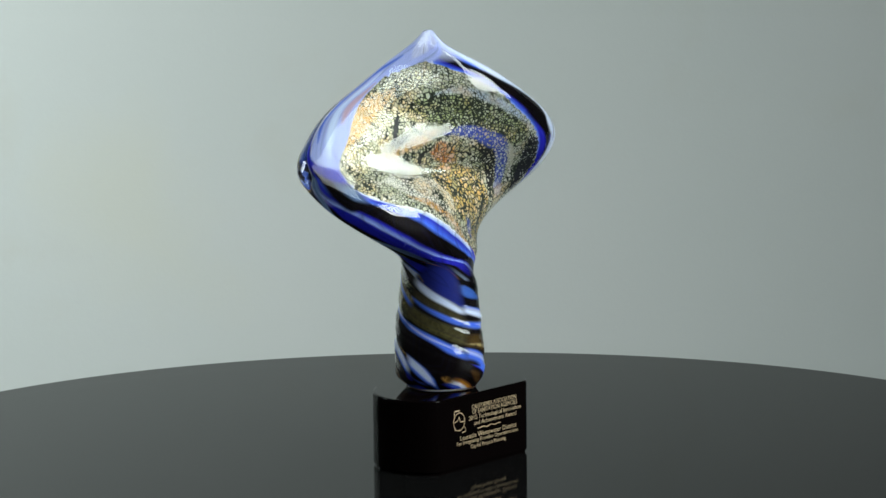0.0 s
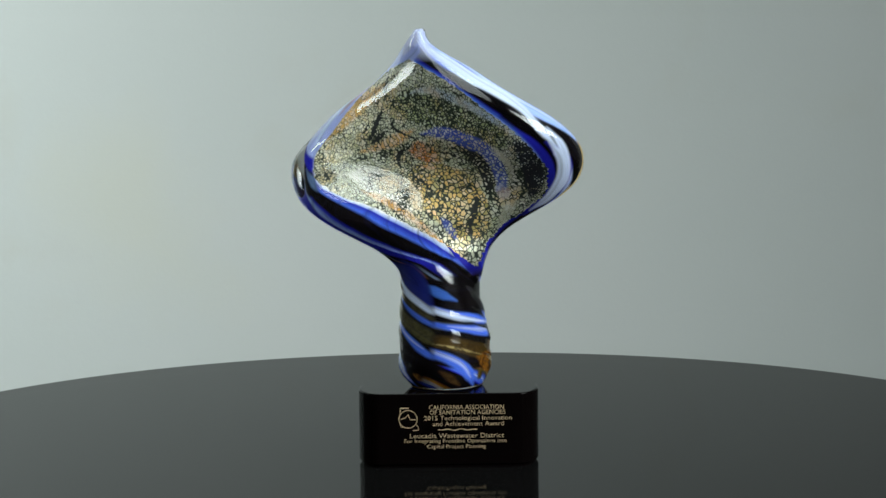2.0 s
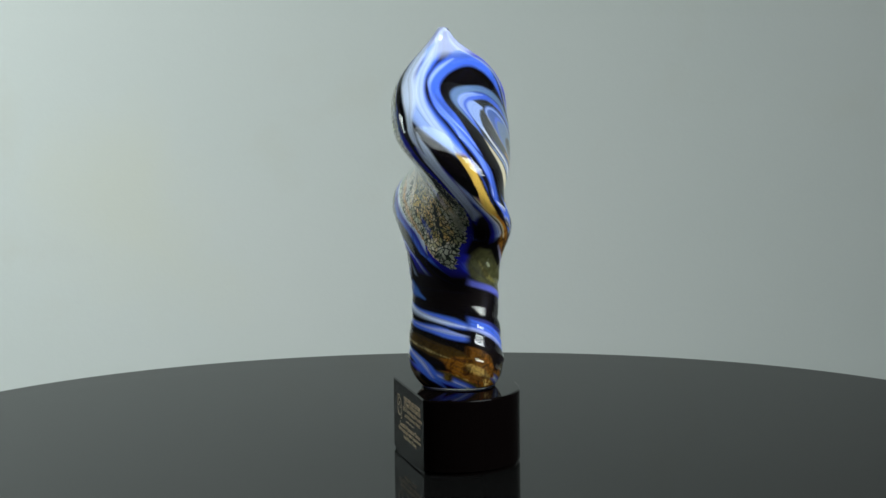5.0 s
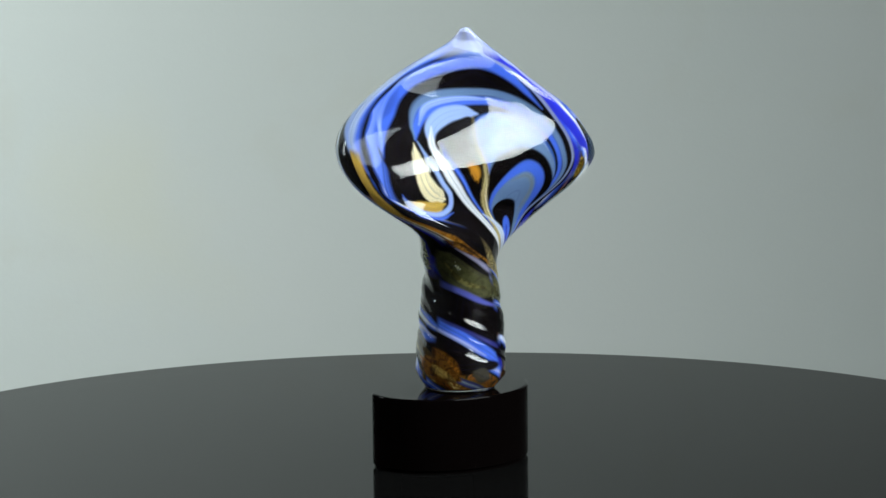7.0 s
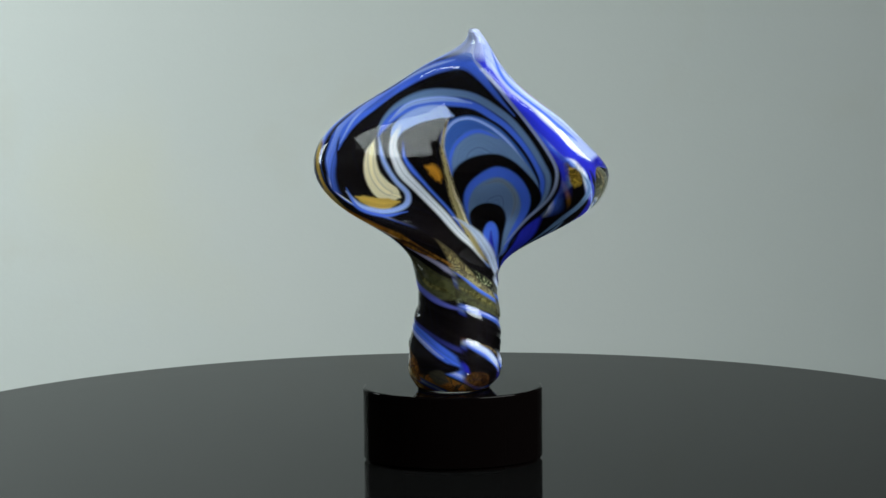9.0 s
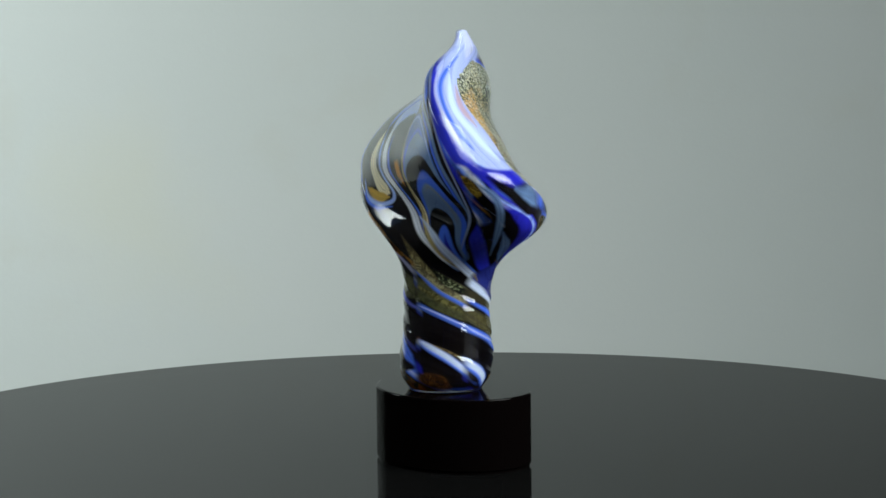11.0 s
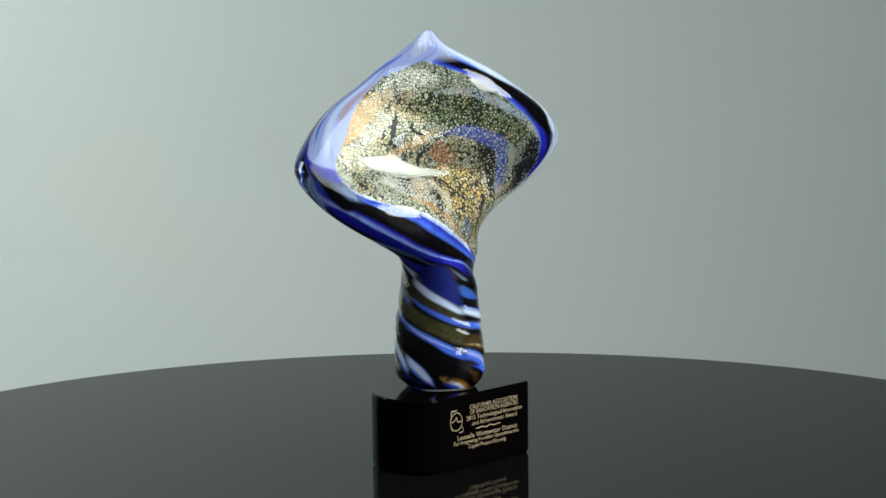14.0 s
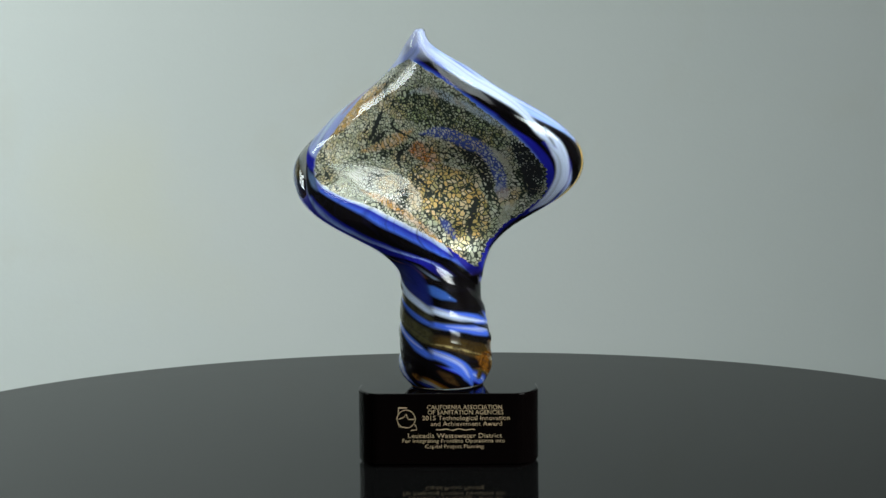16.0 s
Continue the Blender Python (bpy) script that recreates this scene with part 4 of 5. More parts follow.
    cane.ribbon(186, [(-15.5, 95.5, 6.3), (-9.4, 91.5, 7.3), (3.9, 84.2, 7.8), (20.2, 73.3, 6.8), (29.5, 64.5, 2.9)], BLUE, least=0.45)
    cane.ribbon(186, [(-16.1, 89.5, 1.9), (-7.3, 86.6, 1.9), (6.2, 79.6, 2.4), (20.2, 70.9, 1.9)], LAVENDER, least=0.45)
    cane.ribbon(186, [(-11.2, 95.4, 1.9), (4.0, 89.1, 1.9), (22.6, 79.0, 2.4), (32.0, 71.5, 1.9)], DUSK, least=0.45)
    cane.ribbon(186, [(-17.6, 73.7, 7.3), (-9.8, 66.2, 17.0), (3.6, 56.3, 14.6)], (0.16, 0.065, 0.010), least=0.45)
    cane.ribbon(186, [(-16.6, 66.2, 2.9), (-8.8, 61.5, 4.4), (1.3, 55.2, 3.4)], (0.40, 0.26, 0.07), least=0.45)
    cane.ribbon(186, [(-3.2, 68.2, 3.9), (3.7, 61.1, 4.9)], (0.28, 0.10, 0.012), least=0.45)
    cane.ribbon(186, [(13.1, 60.8, 12.1), (22.4, 56.3, 12.1)], (0.05, 0.045, 0.03), least=0.45)
    cane.ribbon(186, [(31.1, 67.6, 3.4), (31.7, 55.9, 3.4)], DEEP, least=0.45)
    cane.patch(298, [(-28.2, 128.3, 0.0), (-12.3, 117.8, 0.0), (10.4, 105.8, 0.0), (21.1, 97.3, 0.0), (23.6, 72.7, 0.0), (17.7, 51.6, 0.0), (-25.3, 49.4, 0.0), (-31.0, 68.0, 0.0), (-28.6, 98.7, 0.0)], BLACK, least=0.55)
    cane.ribbon(298, [(-28.0, 120.9, 12.1), (-12.4, 107.3, 13.6), (5.8, 98.0, 10.7), (22.3, 86.1, 8.7)], (0.085, 0.085, 0.035), least=0.55)
    cane.ribbon(298, [(-23.5, 114.8, 1.9), (-10.1, 106.3, 2.9), (1.3, 99.3, 1.9)], (0.20, 0.18, 0.06), least=0.55)
    cane.ribbon(298, [(-29.5, 139.0, 1.9), (-23.2, 126.6, 3.4), (-12.3, 115.5, 3.9), (3.7, 105.2, 3.9), (21.5, 93.1, 2.9)], (0.36, 0.32, 0.18), least=0.55)
    cane.ribbon(298, [(-25.2, 125.3, 1.2), (-12.3, 112.1, 2.2), (5.8, 101.4, 2.4), (22.0, 89.9, 2.4)], BLUE, least=0.55)
    cane.ribbon(298, [(-28.5, 107.2, 2.9), (-17.2, 99.3, 2.9), (1.1, 90.4, 3.2), (23.3, 75.6, 3.9)], BLUE, least=0.55)
    cane.ribbon(298, [(-26.2, 104.3, 1.0), (-12.6, 97.7, 1.2), (5.6, 89.2, 1.5)], LAVENDER, least=0.55)
    cane.ribbon(298, [(-26.4, 82.0, 1.0), (-6.0, 73.1, 1.5), (18.4, 58.5, 1.5)], (0.32, 0.22, 0.09), least=0.55)
    cane.ribbon(298, [(-30.8, 72.8, 2.9), (-26.8, 65.7, 3.9), (-23.3, 60.3, 2.4)], DEEP, least=0.55)
    cane.ribbon(298, [(-28.7, 84.2, 1.9), (-17.3, 75.4, 4.4), (-1.4, 65.0, 4.9), (12.1, 52.2, 4.4)], BLUE, least=0.55)
    cane.ribbon(298, [(-27.4, 82.8, 1.5), (-17.3, 76.3, 2.9), (-1.4, 65.7, 3.2), (10.9, 54.9, 2.2)], ICE, least=0.55)
    cane.ribbon(298, [(-26.7, 56.5, 7.3), (-17.6, 54.4, 12.1), (-6.1, 52.0, 7.3)], (0.12, 0.05, 0.012), least=0.55)
    cane.ribbon(298, [(11.0, 61.9, 3.9), (13.8, 59.4, 4.9)], (0.40, 0.26, 0.06), least=0.55)
    cane.patch(350, [(-29.1, 145.0, 0.0), (-8.2, 142.0, 0.0), (13.6, 116.9, 0.0), (17.4, 97.2, 0.0), (19.4, 73.9, 0.0), (9.1, 49.4, 0.0), (-21.4, 49.6, 0.0), (-33.0, 67.8, 0.0), (-29.6, 107.3, 0.0)], BLACK, least=0.68)
    cane.patch(350, [(-20.2, 139.0, 0.0), (-7.8, 137.5, 0.0), (7.5, 124.7, 0.0), (16.9, 101.2, 0.0), (3.1, 106.2, 0.0), (-14.3, 117.9, 0.0)], (0.02, 0.03, 0.22), least=0.68)
    cane.ribbon(350, [(-24.5, 140.3, 1.9), (-20.5, 132.1, 3.4), (-12.0, 118.3, 1.9)], (0.28, 0.22, 0.07), least=0.68)
    cane.ribbon(350, [(-27.0, 125.7, 4.9), (-18.8, 111.5, 5.8), (-1.2, 100.9, 6.3), (17.8, 91.3, 4.4)], (0.07, 0.06, 0.03), least=0.68)
    cane.ribbon(350, [(-29.6, 108.0, 5.8), (-15.0, 94.6, 8.3), (3.2, 86.1, 8.7), (19.1, 78.1, 10.7)], (0.085, 0.075, 0.03), least=0.68)
    cane.ribbon(350, [(-27.2, 141.6, 1.9), (-20.2, 122.9, 3.4), (-7.8, 110.5, 4.1), (5.7, 102.4, 3.6), (17.2, 94.8, 2.7)], ICE, least=0.68)
    cane.ribbon(350, [(-23.4, 110.3, 1.5), (-12.7, 102.3, 1.9), (0.9, 95.5, 2.9), (18.1, 87.2, 3.2)], BLUE, least=0.68)
    cane.ribbon(350, [(-30.5, 97.5, 3.4), (-21.9, 89.1, 3.9), (-3.8, 79.7, 4.6), (19.7, 66.3, 5.6)], BLUE, least=0.68)
    cane.ribbon(350, [(-26.3, 92.6, 1.0), (-12.9, 84.0, 1.5), (7.7, 74.7, 1.9)], LAVENDER, least=0.68)
    cane.ribbon(350, [(-31.9, 67.5, 3.9), (-26.6, 59.1, 4.9), (-20.0, 54.7, 3.4)], DEEP, least=0.68)
    cane.ribbon(350, [(-32.6, 77.1, 2.4), (-22.2, 67.2, 5.3), (-10.8, 58.0, 5.8), (-4.1, 49.6, 3.9)], BLUE, least=0.68)
    cane.ribbon(350, [(-31.9, 76.3, 1.5), (-22.2, 67.6, 3.4), (-10.8, 58.7, 3.4), (-5.9, 52.4, 2.4)], ICE, least=0.68)
    cane.ribbon(350, [(-0.6, 57.2, 4.9), (5.1, 54.4, 4.9)], (0.28, 0.14, 0.03), least=0.68)


def fold_over(rim):
    """Where the folded edges lap over the leaf."""
    rim.ribbon(298, [(2.7, 266.6, 9.7), (-8.1, 255.4, 13.6), (-14.8, 239.9, 19.4), (-12.6, 226.1, 19.4), (-4.5, 212.0, 18.4), (8.1, 197.5, 18.4), (21.1, 183.6, 13.1)], WHITE)


def colour_leaf(tint, crack, under):
    """Zones of the metal leaf: colour of the flakes, how far they have torn apart, and the glass in the gaps."""
    def zone(deg, pts, colour, torn, below=None):
        if colour:
            tint.ribbon(deg, pts, colour, 3.0)
        crack.ribbon(deg, pts, (torn,) * 3, 2.5)
        if below:
            under.ribbon(deg, pts, below, 2.0)
    zone(52, [(-34.4, 228.6, 12.4), (-10.2, 227.2, 24.8), (18.2, 217.9, 24.8), (37.3, 207.0, 16.5)], (0.60, 0.68, 0.38), 0.36)
    zone(52, [(-81.7, 187.8, 18.6), (-66.5, 204.2, 22.8), (-47.4, 222.9, 16.5), (-30.5, 241.6, 10.3), (-18.7, 253.3, 6.2)], (0.86, 0.82, 0.58), 0.18)
    zone(52, [(-77.0, 201.6, 8.3), (-64.6, 215.7, 10.3), (-51.7, 227.2, 9.1), (-36.7, 239.1, 5.0)], (0.88, 0.50, 0.16), 0.12)
    zone(52, [(-18.7, 184.0, 24.8), (-3.4, 174.6, 35.2), (9.8, 161.7, 31.0), (13.4, 141.8, 18.6)], (0.86, 0.58, 0.20), 0.28)
    zone(52, [(-63.5, 181.4, 8.3), (-45.4, 178.7, 16.5), (-29.8, 171.5, 18.6), (-18.2, 163.2, 10.3)], (0.95, 0.94, 0.88), 0.13)
    zone(52, [(-54.4, 196.6, 3.3), (-41.7, 201.7, 4.5), (-29.2, 206.7, 6.2), (-18.7, 212.2, 4.1)], (0.86, 0.46, 0.14), 0.16)
    zone(52, [(-21.6, 201.2, 8.3), (-13.5, 200.0, 11.6), (-3.8, 195.4, 10.3)], (0.92, 0.24, 0.02), 0.20)
    zone(52, [(-16.3, 189.1, 6.2), (-6.2, 188.7, 6.2)], (0.88, 0.36, 0.05), 0.18)
    zone(52, [(18.3, 209.6, 2.1), (31.6, 202.4, 3.3), (39.6, 189.0, 4.5), (41.1, 174.3, 5.4), (36.3, 161.2, 7.0), (29.8, 150.1, 6.2)], (0.55, 0.55, 0.42), 0.06)
    zone(52, [(-14.8, 210.1, 3.3), (-0.7, 212.5, 6.2), (12.5, 209.4, 7.4), (24.8, 202.5, 8.3), (32.4, 188.8, 8.3), (34.2, 174.1, 7.0)], (0.66, 0.72, 0.88), 0.34, (0.05, 0.09, 0.45))
    zone(52, [(30.0, 180.7, 4.1), (33.6, 175.1, 9.1), (32.4, 171.0, 4.1)], (0.08, 0.13, 0.50), 0.02)
    zone(52, [(41.0, 209.5, 6.2), (50.0, 198.7, 12.4), (53.9, 185.4, 12.4), (51.7, 171.9, 10.3)], (0.85, 0.88, 0.84), 0.62, (0.006, 0.008, 0.012))
    zone(52, [(-23.1, 234.1, 1.7), (-12.5, 237.8, 4.1), (-1.3, 235.8, 5.4), (12.0, 230.6, 5.0), (25.5, 222.6, 4.1), (40.9, 211.9, 2.9)], (0.56, 0.66, 0.82), 0.10)
    zone(52, [(10.3, 203.4, 6.2), (19.9, 196.9, 8.3), (25.3, 185.0, 7.0), (24.4, 171.7, 6.2)], (0.85, 0.80, 0.62), 0.60, (0.006, 0.008, 0.006))
    zone(52, [(-54.6, 172.5, 2.9), (-37.9, 166.2, 4.1), (-20.4, 155.5, 4.1), (-4.4, 140.4, 3.7), (9.3, 129.9, 2.1)], (0.72, 0.36, 0.10), 0.08)
    zone(52, [(-5.3, 157.7, 3.3), (-0.4, 151.5, 5.4), (4.6, 142.4, 3.3)], (0.30, 0.42, 0.75), 0.30, (0.04, 0.07, 0.35))
    zone(52, [(-38.3, 224.1, 0.8), (-41.7, 217.2, 2.2), (-45.5, 208.1, 1.9), (-48.2, 203.6, 0.8)], None, 0.95, (0.006, 0.008, 0.007))
    zone(52, [(-37.6, 209.7, 0.8), (-41.9, 205.9, 2.4), (-45.7, 203.3, 1.1)], None, 0.95, (0.006, 0.008, 0.007))
    zone(52, [(-22.5, 202.9, 0.8), (-28.1, 198.9, 2.2), (-29.9, 190.7, 1.3), (-26.6, 187.0, 0.8)], None, 0.95, (0.006, 0.008, 0.007))
    zone(52, [(17.3, 173.3, 1.6), (15.5, 163.6, 2.7), (12.6, 151.1, 1.9), (13.4, 139.7, 1.1)], None, 0.95, (0.006, 0.008, 0.007))
    zone(52, [(-47.6, 214.7, 0.8), (-50.8, 207.9, 1.3)], None, 0.95, (0.006, 0.008, 0.007))
    zone(52, [(-17.0, 206.5, 0.8), (-31.0, 212.0, 1.1), (-33.8, 220.0, 0.8)], None, 0.95, (0.006, 0.008, 0.007))
    zone(52, [(-9.5, 202.1, 0.8), (4.4, 200.1, 1.2), (13.9, 194.2, 0.8)], None, 0.95, (0.006, 0.008, 0.007))
    zone(52, [(-23.0, 181.4, 0.8), (-15.2, 177.7, 1.2), (-9.8, 170.2, 0.8)], None, 0.95, (0.006, 0.008, 0.007))



def trophy():
    t = tagged(new("glass_trophy"), "blown glass award with blue swirls on a black base", "trophy")
    t.location = (0, 0, TABLE)
    th = np.linspace(0, 2 * np.pi, 160, endpoint=False)
    z = np.concatenate([np.linspace(0.0476, 0.056, 14)[:-1], np.linspace(0.056, 0.2745, 220)])
    x, y, zz, _, _ = section(np.clip(z, 0.0484, 1), th, ridge=0.014, spoon=0.6, flat=0.0)
    zz = z[:, None] + 0 * x
    for k in range(1, 6):
        f = math.cos(k / 5 * 1.45)
        mx, my = x[219 + 13].mean(), y[219 + 13].mean()
        x, y = np.vstack([x, mx + (x[232:233] - mx) * f]), np.vstack([y, my + (y[232:233] - my) * f])
        zz = np.vstack([zz, np.full((1, x.shape[1]), 0.2745 + 0.0016 * math.sin(k / 5 * 1.45))])
    body = grid_mesh("glass_body", x, y, zz, True, True, M_GLASS, t, "clear outer glass, twisted stem under a diamond-shaped head")

    # the coloured core inside the clear glass, in columns that follow the canes
    zc = np.concatenate([np.linspace(0.0494, 0.13, 190)[:-1], np.linspace(0.13, 0.2740, 430)])
    tau = np.linspace(-math.pi / 2, 1.5 * math.pi, 721)
    inset_a = np.interp(zc, [0.10, 0.15, 0.185, 0.215, 0.25, 0.274], [0.003, 0.008, 0.012, 0.007, 0.004, 0.001])
    inset_b = np.interp(zc, [0.10, 0.15, 0.185, 0.215, 0.25, 0.274], [0.003, 0.006, 0.009, 0.007, 0.004, 0.001])
    # at one end the colours lie closer under the surface
    shift = inset_a * 0.27
    lean = np.radians(curve_through(zc, KT))
    swing = np.radians(fibre(zc) - curve_through(zc, KT))
    x = np.empty((len(zc), len(tau)))
    y, uy = x.copy(), x.copy()
    for i in range(len(zc)):
        px, py, _, _, v = section(zc[i:i + 1], tau + swing[i], inset_a[i] - shift[i], inset_b[i])
        x[i], y[i], uy[i] = px[0] + shift[i] * math.cos(lean[i]), py[0] + shift[i] * math.sin(lean[i]), v[0]
    x[-1], y[-1] = x[-1].mean(), y[-1].mean()
    zz = zc[:, None] + 0 * x
    zz[-1] += 0.0008
    tt = tau[None] + 0 * x
    hf, hb = seen_from(x, y, 2.0), seen_from(x, y, 8.8)

    def inside(h, rows, left, right):
        zs = height(rows)[::-1]
        lo, hi = np.interp(zc, zs, np.array(left[::-1]) * PX)[:, None], np.interp(zc, zs, np.array(right[::-1]) * PX)[:, None]
        ok = (zz > zs[0]) & (zz < zs[-1])
        return ok & (h > lo) & (h < hi)
    wob = 0.0005 * np.sin(tt * 23 + zz * 400) + 0.0005 * np.sin(zz * 1900 + tt * 7)
    leaf = inside(hf, LEAF_V, LEAF_L, LEAF_R) & (uy < 0)
    back = inside(hb, LOOP_V, LOOP_L, LOOP_R) & (uy > 0)
    # each band runs from the leaf to the loops; below them the two bands share the stem
    n = len(zc)
    t0p, t1p, t0n, t1n = np.full(n, np.nan), np.full(n, np.nan), np.full(n, np.nan), np.full(n, np.nan)
    for i in range(n):
        k = np.nonzero(leaf[i])[0]
        if len(k):
            a = tau[k]
            first = a[a < math.pi * 0.75]
            second = a[a >= math.pi * 0.75]
            t0p[i] = first.max() if len(first) else second.min() - 2 * math.pi
            t0n[i] = second.min() if len(second) else first.min() + 2 * math.pi
        k = np.nonzero(back[i])[0]
        if len(k):
            t1p[i], t1n[i] = tau[k].min(), tau[k].max()
    for arr in (t0p, t1p, t0n, t1n):
        good = np.nonzero(~np.isnan(arr))[0]
        arr[:] = np.convolve(np.pad(np.interp(np.arange(n), good, arr[good]), 14, mode="edge"), np.ones(29) / 29, "valid")
    is_n = tt > (t1p + t1n)[:, None] / 2
    span_n = np.clip((tt - t0n[:, None]) / (t1n - t0n)[:, None], 0, 1)
    span_p = np.clip((tt - t0p[:, None]) / (t1p - t0p)[:, None], 0, 1)
    # above or below the panels the leaf's side is shared out at its middle
    band = np.where(is_n, span_n, span_p)
    attrs = {"band": band, "which": is_n * 1.0, "wrap": (tt + math.pi / 2) / (2 * math.pi),
             "low": np.clip((0.131 - zz) / 0.012, 0, 1), "tip": np.clip((zz - 0.255) / 0.006, 0, 1) * 0.8, "fold": np.clip((0.186 - zz) / 0.014, 0, 1), "foot": np.clip((0.088 - zz) / 0.014, 0, 1)}
    leaf = inside(hf + wob, LEAF_V, LEAF_L, LEAF_R) & (uy < 0)
    lf, _ = loops(hf, zz, 0.0165, 0.1257, -0.25, 0.150)
    lb, sb = loops(hb, zz, 0.0285, 0.1264, -0.10, 0.158)

    pigment, tint, crack, under = [Pigment(x, y, zz) for _ in range(4)]
    colour_canes(pigment)
    rim = Pigment(x, y, zz)
    fold_over(rim)
    colour_leaf(tint, crack, under)

    def piece(name, mask, material, label, extra):
        r, c = len(zc), len(tau)
        quad = mask[:-1, :-1]
        i, k = np.nonzero(quad)
        a = i * c + k
        idx = np.stack([a, a + 1, a + 1 + c, a + c], 1)
        used, inv = np.unique(idx, return_inverse=True)
        co = np.stack([x, y, zz], -1).reshape(-1, 3)[used]
        me = bpy.data.meshes.new(name)
        me.from_pydata(co.tolist(), [], inv.reshape(-1, 4).tolist())
        for key, val in extra.items():
            if val.ndim == 3:
                me.attributes.new(key, "FLOAT_COLOR", "POINT").data.foreach_set("color", np.ascontiguousarray(val.reshape(-1, 4)[used], dtype=np.float32).ravel())
            else:
                me.attributes.new(key, "FLOAT", "POINT").data.foreach_set("value", np.ascontiguousarray(val.ravel()[used], dtype=np.float32))
        me.materials.append(material)
        me.polygons.foreach_set("use_smooth", [True] * len(me.polygons))
        me.update()
        ob = new(name, me)
        ob.parent = body
        return tagged(ob, label)

    leaf &= rim.rgba[..., 3] < 0.5
    piece("leaf_panel", leaf, M_FOIL, "crackled gold and silver leaf", {"loop": lf, "tint": tint.rgba, "crack": crack.rgba, "under": under.rgba})
    piece("swirl_panel", back & ~leaf, M_BACK, "feathered blue, black and white glass loops", {"loop": lb, "side": sb, "pigment": pigment.rgba, "grain": pigment.grain})
    piece("cane_core", ~leaf & ~back, M_CANE, "spiral blue, black, white and amber canes", {**attrs, "pigment": pigment.rgba, "grain": pigment.grain})
    base(t)
    return t


FACE = -37.5          # where the flat face looks when the clip begins


def base(t):
    a, b, cut, h = 0.0573, 0.0463, 0.54, 0.0474
    # in its own space the flat face looks to -y; the oval's centre lies behind it
    pts = []
    g = math.asin(cut)
    n = 96
    for k in range(n + 1):
        ang = -g + (math.pi + 2 * g) * k / n
        pts.append((a * math.cos(ang), b * math.sin(ang)))
    # the oval runs into the flat face over a small round
    off = -0.0293 + cut * b
    soft = 0.0050
    (x0, y0), (x1, y1) = pts[0], pts[-1]
    mid = [p for p in pts if math.hypot(p[0] - x0, p[1] - y0) > soft and math.hypot(p[0] - x1, p[1] - y1) > soft]

    def bend(p, q, r):
        return [tuple((1 - u) ** 2 * i + 2 * u * (1 - u) * j + u * u * k for i, j, k in zip(p, q, r)) for u in [n / 8 for n in range(1, 9)]]
    pts = bend((x0 - soft, y0), (x0, y0), mid[0])[:-1] + mid + bend(mid[-1], (x1, y1), (x1 + soft, y1)) + [(x0 - soft, y0)]
    bm = bmesh.new()
    rings = []
    for inset, z in ((0.0012, 0.0), (0.0012, 0.0012), (0.0, 0.0024), (0.0, h - 0.0009), (0.0003, h - 0.0003), (0.0009, h)):
        rings.append([bm.verts.new((x * (1 - inset / a), y * (1 - inset / b) + off, z)) for x, y in pts])
    for p, q in zip(rings, rings[1:]):
        for k in range(len(p)):
            j = (k + 1) % len(p)
            bm.faces.new((p[k], p[j], q[j], q[k]))
    bm.faces.new(rings[0][::-1])
    bm.faces.new(rings[-1])
    bmesh.ops.recalc_face_normals(bm, faces=bm.faces)
    ob = part("base", bm, M_BASE, t, "polished black oval base with a flat engraved face")
    ob.rotation_euler = (0, 0, radians(FACE + 90))
    ob.location = (-0.0022, 0.0, 0.0)
    inscription(ob)


def face_mesh(name, me, parent, label=""):
    me.materials.clear()
    me.materials.append(M_GOLD)
    ob = new(name, me)
    ob.parent = parent
    return tagged(ob, label)


def write(words, size, width, x, z, parent):
    """One engraved line of that width, centred on x at the height z of the flat face."""
    cu = bpy.data.curves.new("inscription", "FONT")
    cu.body, cu.size, cu.align_x, cu.align_y, cu.extrude, cu.resolution_u, cu.offset = words, size, "CENTER", "CENTER", 0.00005, 2, size * -0.006
    tmp = new("inscription", cu)
    me = bpy.data.meshes.new_from_object(tmp.evaluated_get(bpy.context.evaluated_depsgraph_get()))
    bpy.data.objects.remove(tmp)
    xs = [v.co.x for v in me.vertices]
    lo, hi = min(xs), max(xs)
    sq = width / (hi - lo)
    me.transform(pose(x, -0.02934, z, 90) @ Matrix.Diagonal((sq, 1, 1, 1)) @ Matrix.Translation((-(lo + hi) / 2, 0, 0)))
    return face_mesh("inscription", me, parent, "gilt engraved line of words")


def stroke(name, points, width, parent, label, closed=False):
    """A thin raised line on the flat face through (x, z) points."""
    bm = bmesh.new()
    n = len(points)
    ring = []
    for k, (x, z) in enumerate(points):
        a, b = points[(k - 1) % n if closed else max(k - 1, 0)], points[(k + 1) % n if closed else min(k + 1, n - 1)]
        d = Vector((b[0] - a[0], b[1] - a[1])).normalized() * width / 2
        ring.append([bm.verts.new((x + s * d.y, y, z - s * d.x)) for s, y in ((1, -0.0292), (1, -0.02939), (-1, -0.02939), (-1, -0.0292))])
    for k in range(n if closed else n - 1):
        p, q = ring[k], ring[(k + 1) % n]
        for c in range(3):
            bm.faces.new((p[c], p[c + 1], q[c + 1], q[c]))
    bmesh.ops.recalc_face_normals(bm, faces=bm.faces)
    me = bpy.data.meshes.new(name)
    bm.to_mesh(me)
    bm.free()
    return face_mesh(name, me, parent, label)


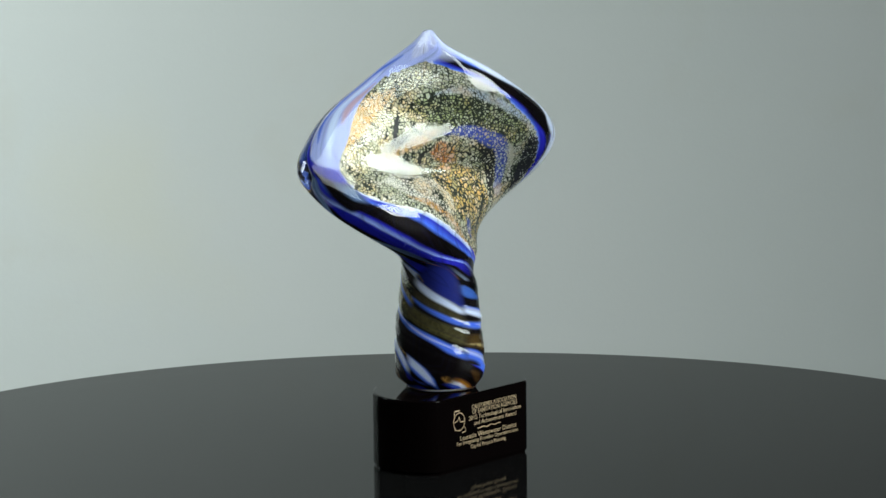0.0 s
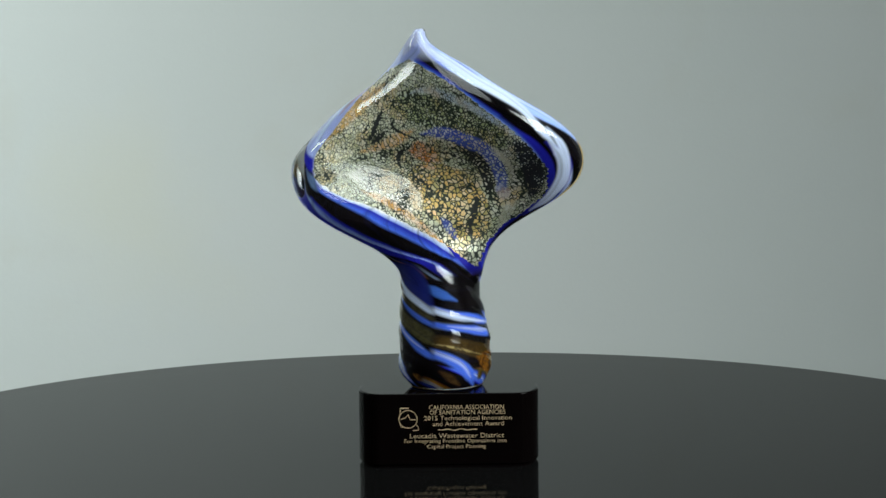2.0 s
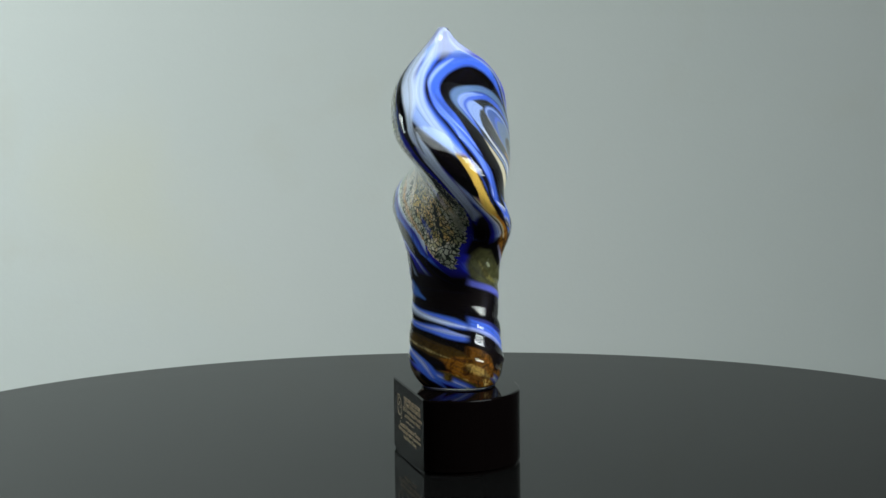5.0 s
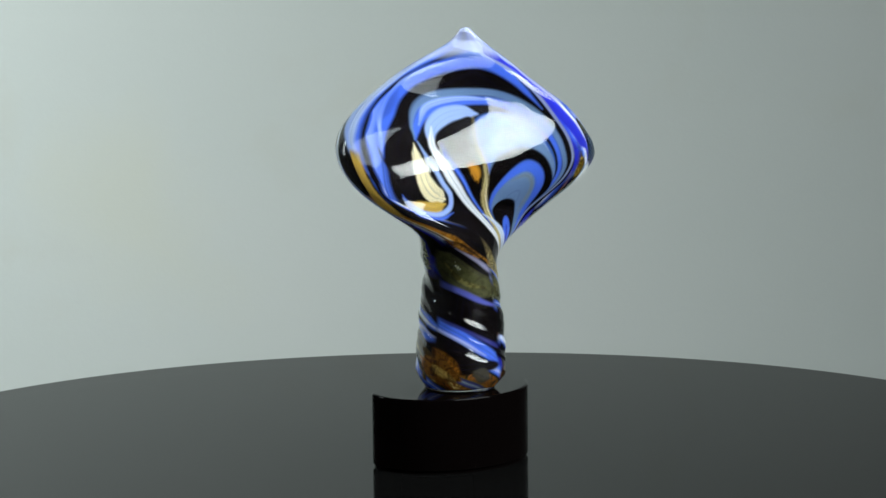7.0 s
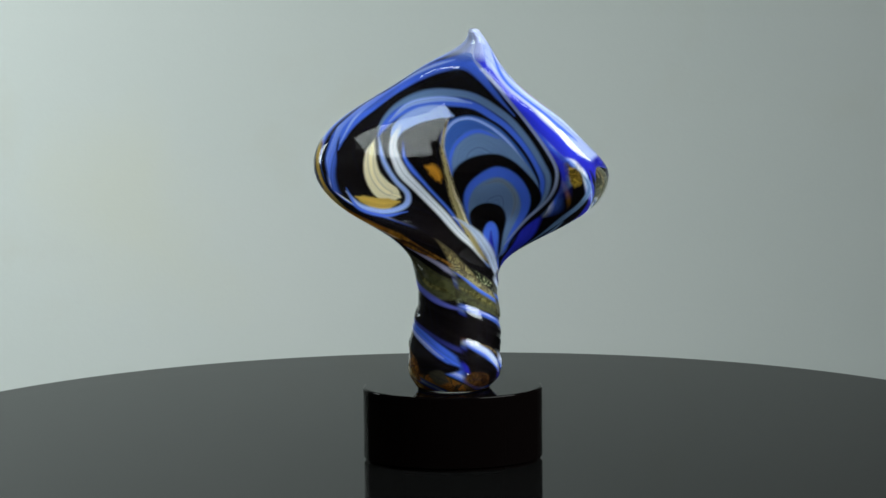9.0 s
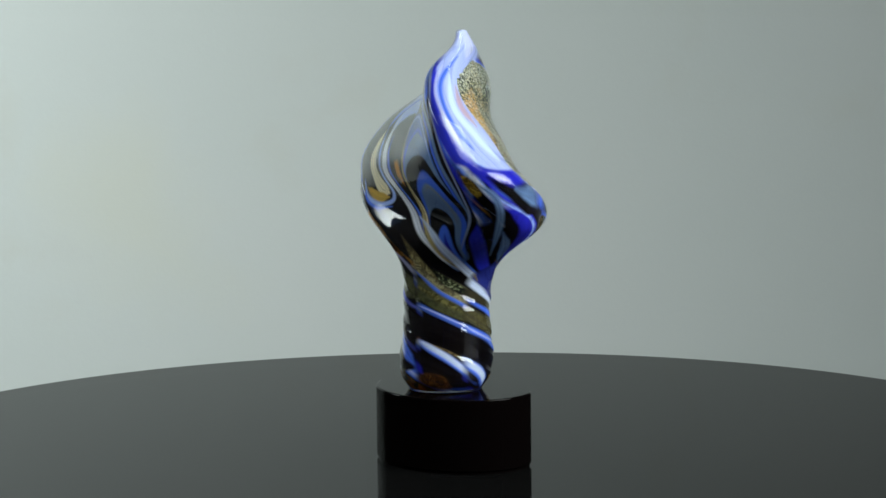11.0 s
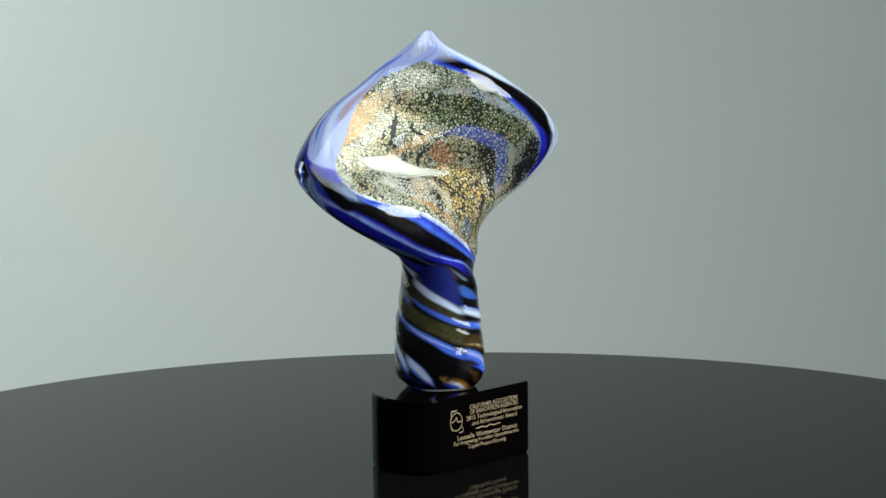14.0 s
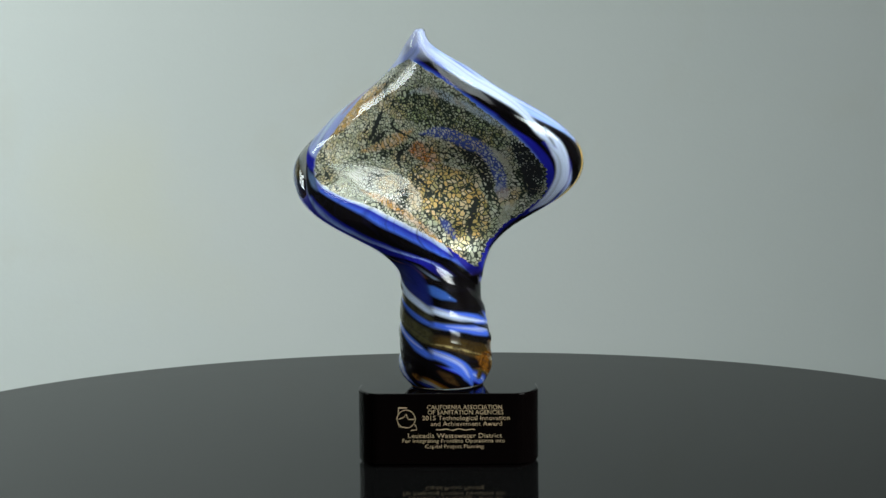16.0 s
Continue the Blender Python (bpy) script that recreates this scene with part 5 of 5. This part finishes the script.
def inscription(ob):
    for words, size, width, x, z in (
            ("CALIFORNIA ASSOCIATION", 0.0041, 0.0472, 0.0109, 0.0385), ("OF SANITATION AGENCIES", 0.0041, 0.0479, 0.0116, 0.0352),
            ("2015 Technological Innovation", 0.0041, 0.0554, 0.0118, 0.0316), ("and Achievement Award", 0.0041, 0.0450, 0.0120, 0.0279),
            ("Leucadia Wastewater District", 0.0043, 0.0594, 0.0048, 0.0203), ("For Integrating Frontline Operations into", 0.0035, 0.0648, 0.0039, 0.0170),
            ("Capital Project Planning", 0.0035, 0.0371, 0.0044, 0.0134)):
        write(words, size, width, x, z, ob)
    stroke("flourish", [(0.0053 + 0.0123 * u, 0.0243 + 0.0005 * math.sin(u * 9) * (1 - u * u)) for u in [k / 20 - 1 for k in range(41)]], 0.0005, ob, "thin gilt flourish under the words")
    cx, cz, r = -0.0260, 0.0312, 0.0057
    stroke("emblem_ring", [(cx + r * math.cos(k * math.pi / 20), cz + r * math.sin(k * math.pi / 20)) for k in range(40)], 0.00045, ob, "gilt ring of an engraved emblem", True)
    stroke("emblem_bar", [(cx - 0.0048, cz + 0.0071), (cx + 0.0006, cz + 0.0071)], 0.0007, ob, "short gilt bar")
    stroke("emblem_bar", [(cx - 0.0048, cz - 0.0001), (cx - 0.0016, cz + 0.0010), (cx, cz + 0.0030), (cx + 0.0014, cz - 0.0004), (cx + 0.0048, cz - 0.0002)], 0.0006, ob, "short gilt bar")
    stroke("emblem_bar", [(cx - 0.0048, cz + 0.0071), (cx - 0.0050, cz + 0.0030), (cx - 0.0060, cz + 0.0005), (cx - 0.0045, cz - 0.0050), (cx + 0.0020, cz - 0.0056)], 0.0004, ob, "short gilt bar")
    stroke("emblem_bar", [(cx + 0.0048, cz - 0.0030), (cx + 0.0063, cz - 0.0050), (cx + 0.0066, cz - 0.0070), (cx + 0.0028, cz - 0.0073)], 0.0005, ob, "short gilt bar")


room()
added_softbox()
table_ob = table()
trophy_ob = trophy()


def motions():
    rows = [k * 0.1 for k in range(161)]
    walk(trophy_ob, [(s, pose(0, 0, TABLE, 0, 0, -SPIN * s)) for s in rows])
    walk(table_ob, [(s, pose(0, 0, 0, 0, 0, -SPIN * s)) for s in rows])


motions()
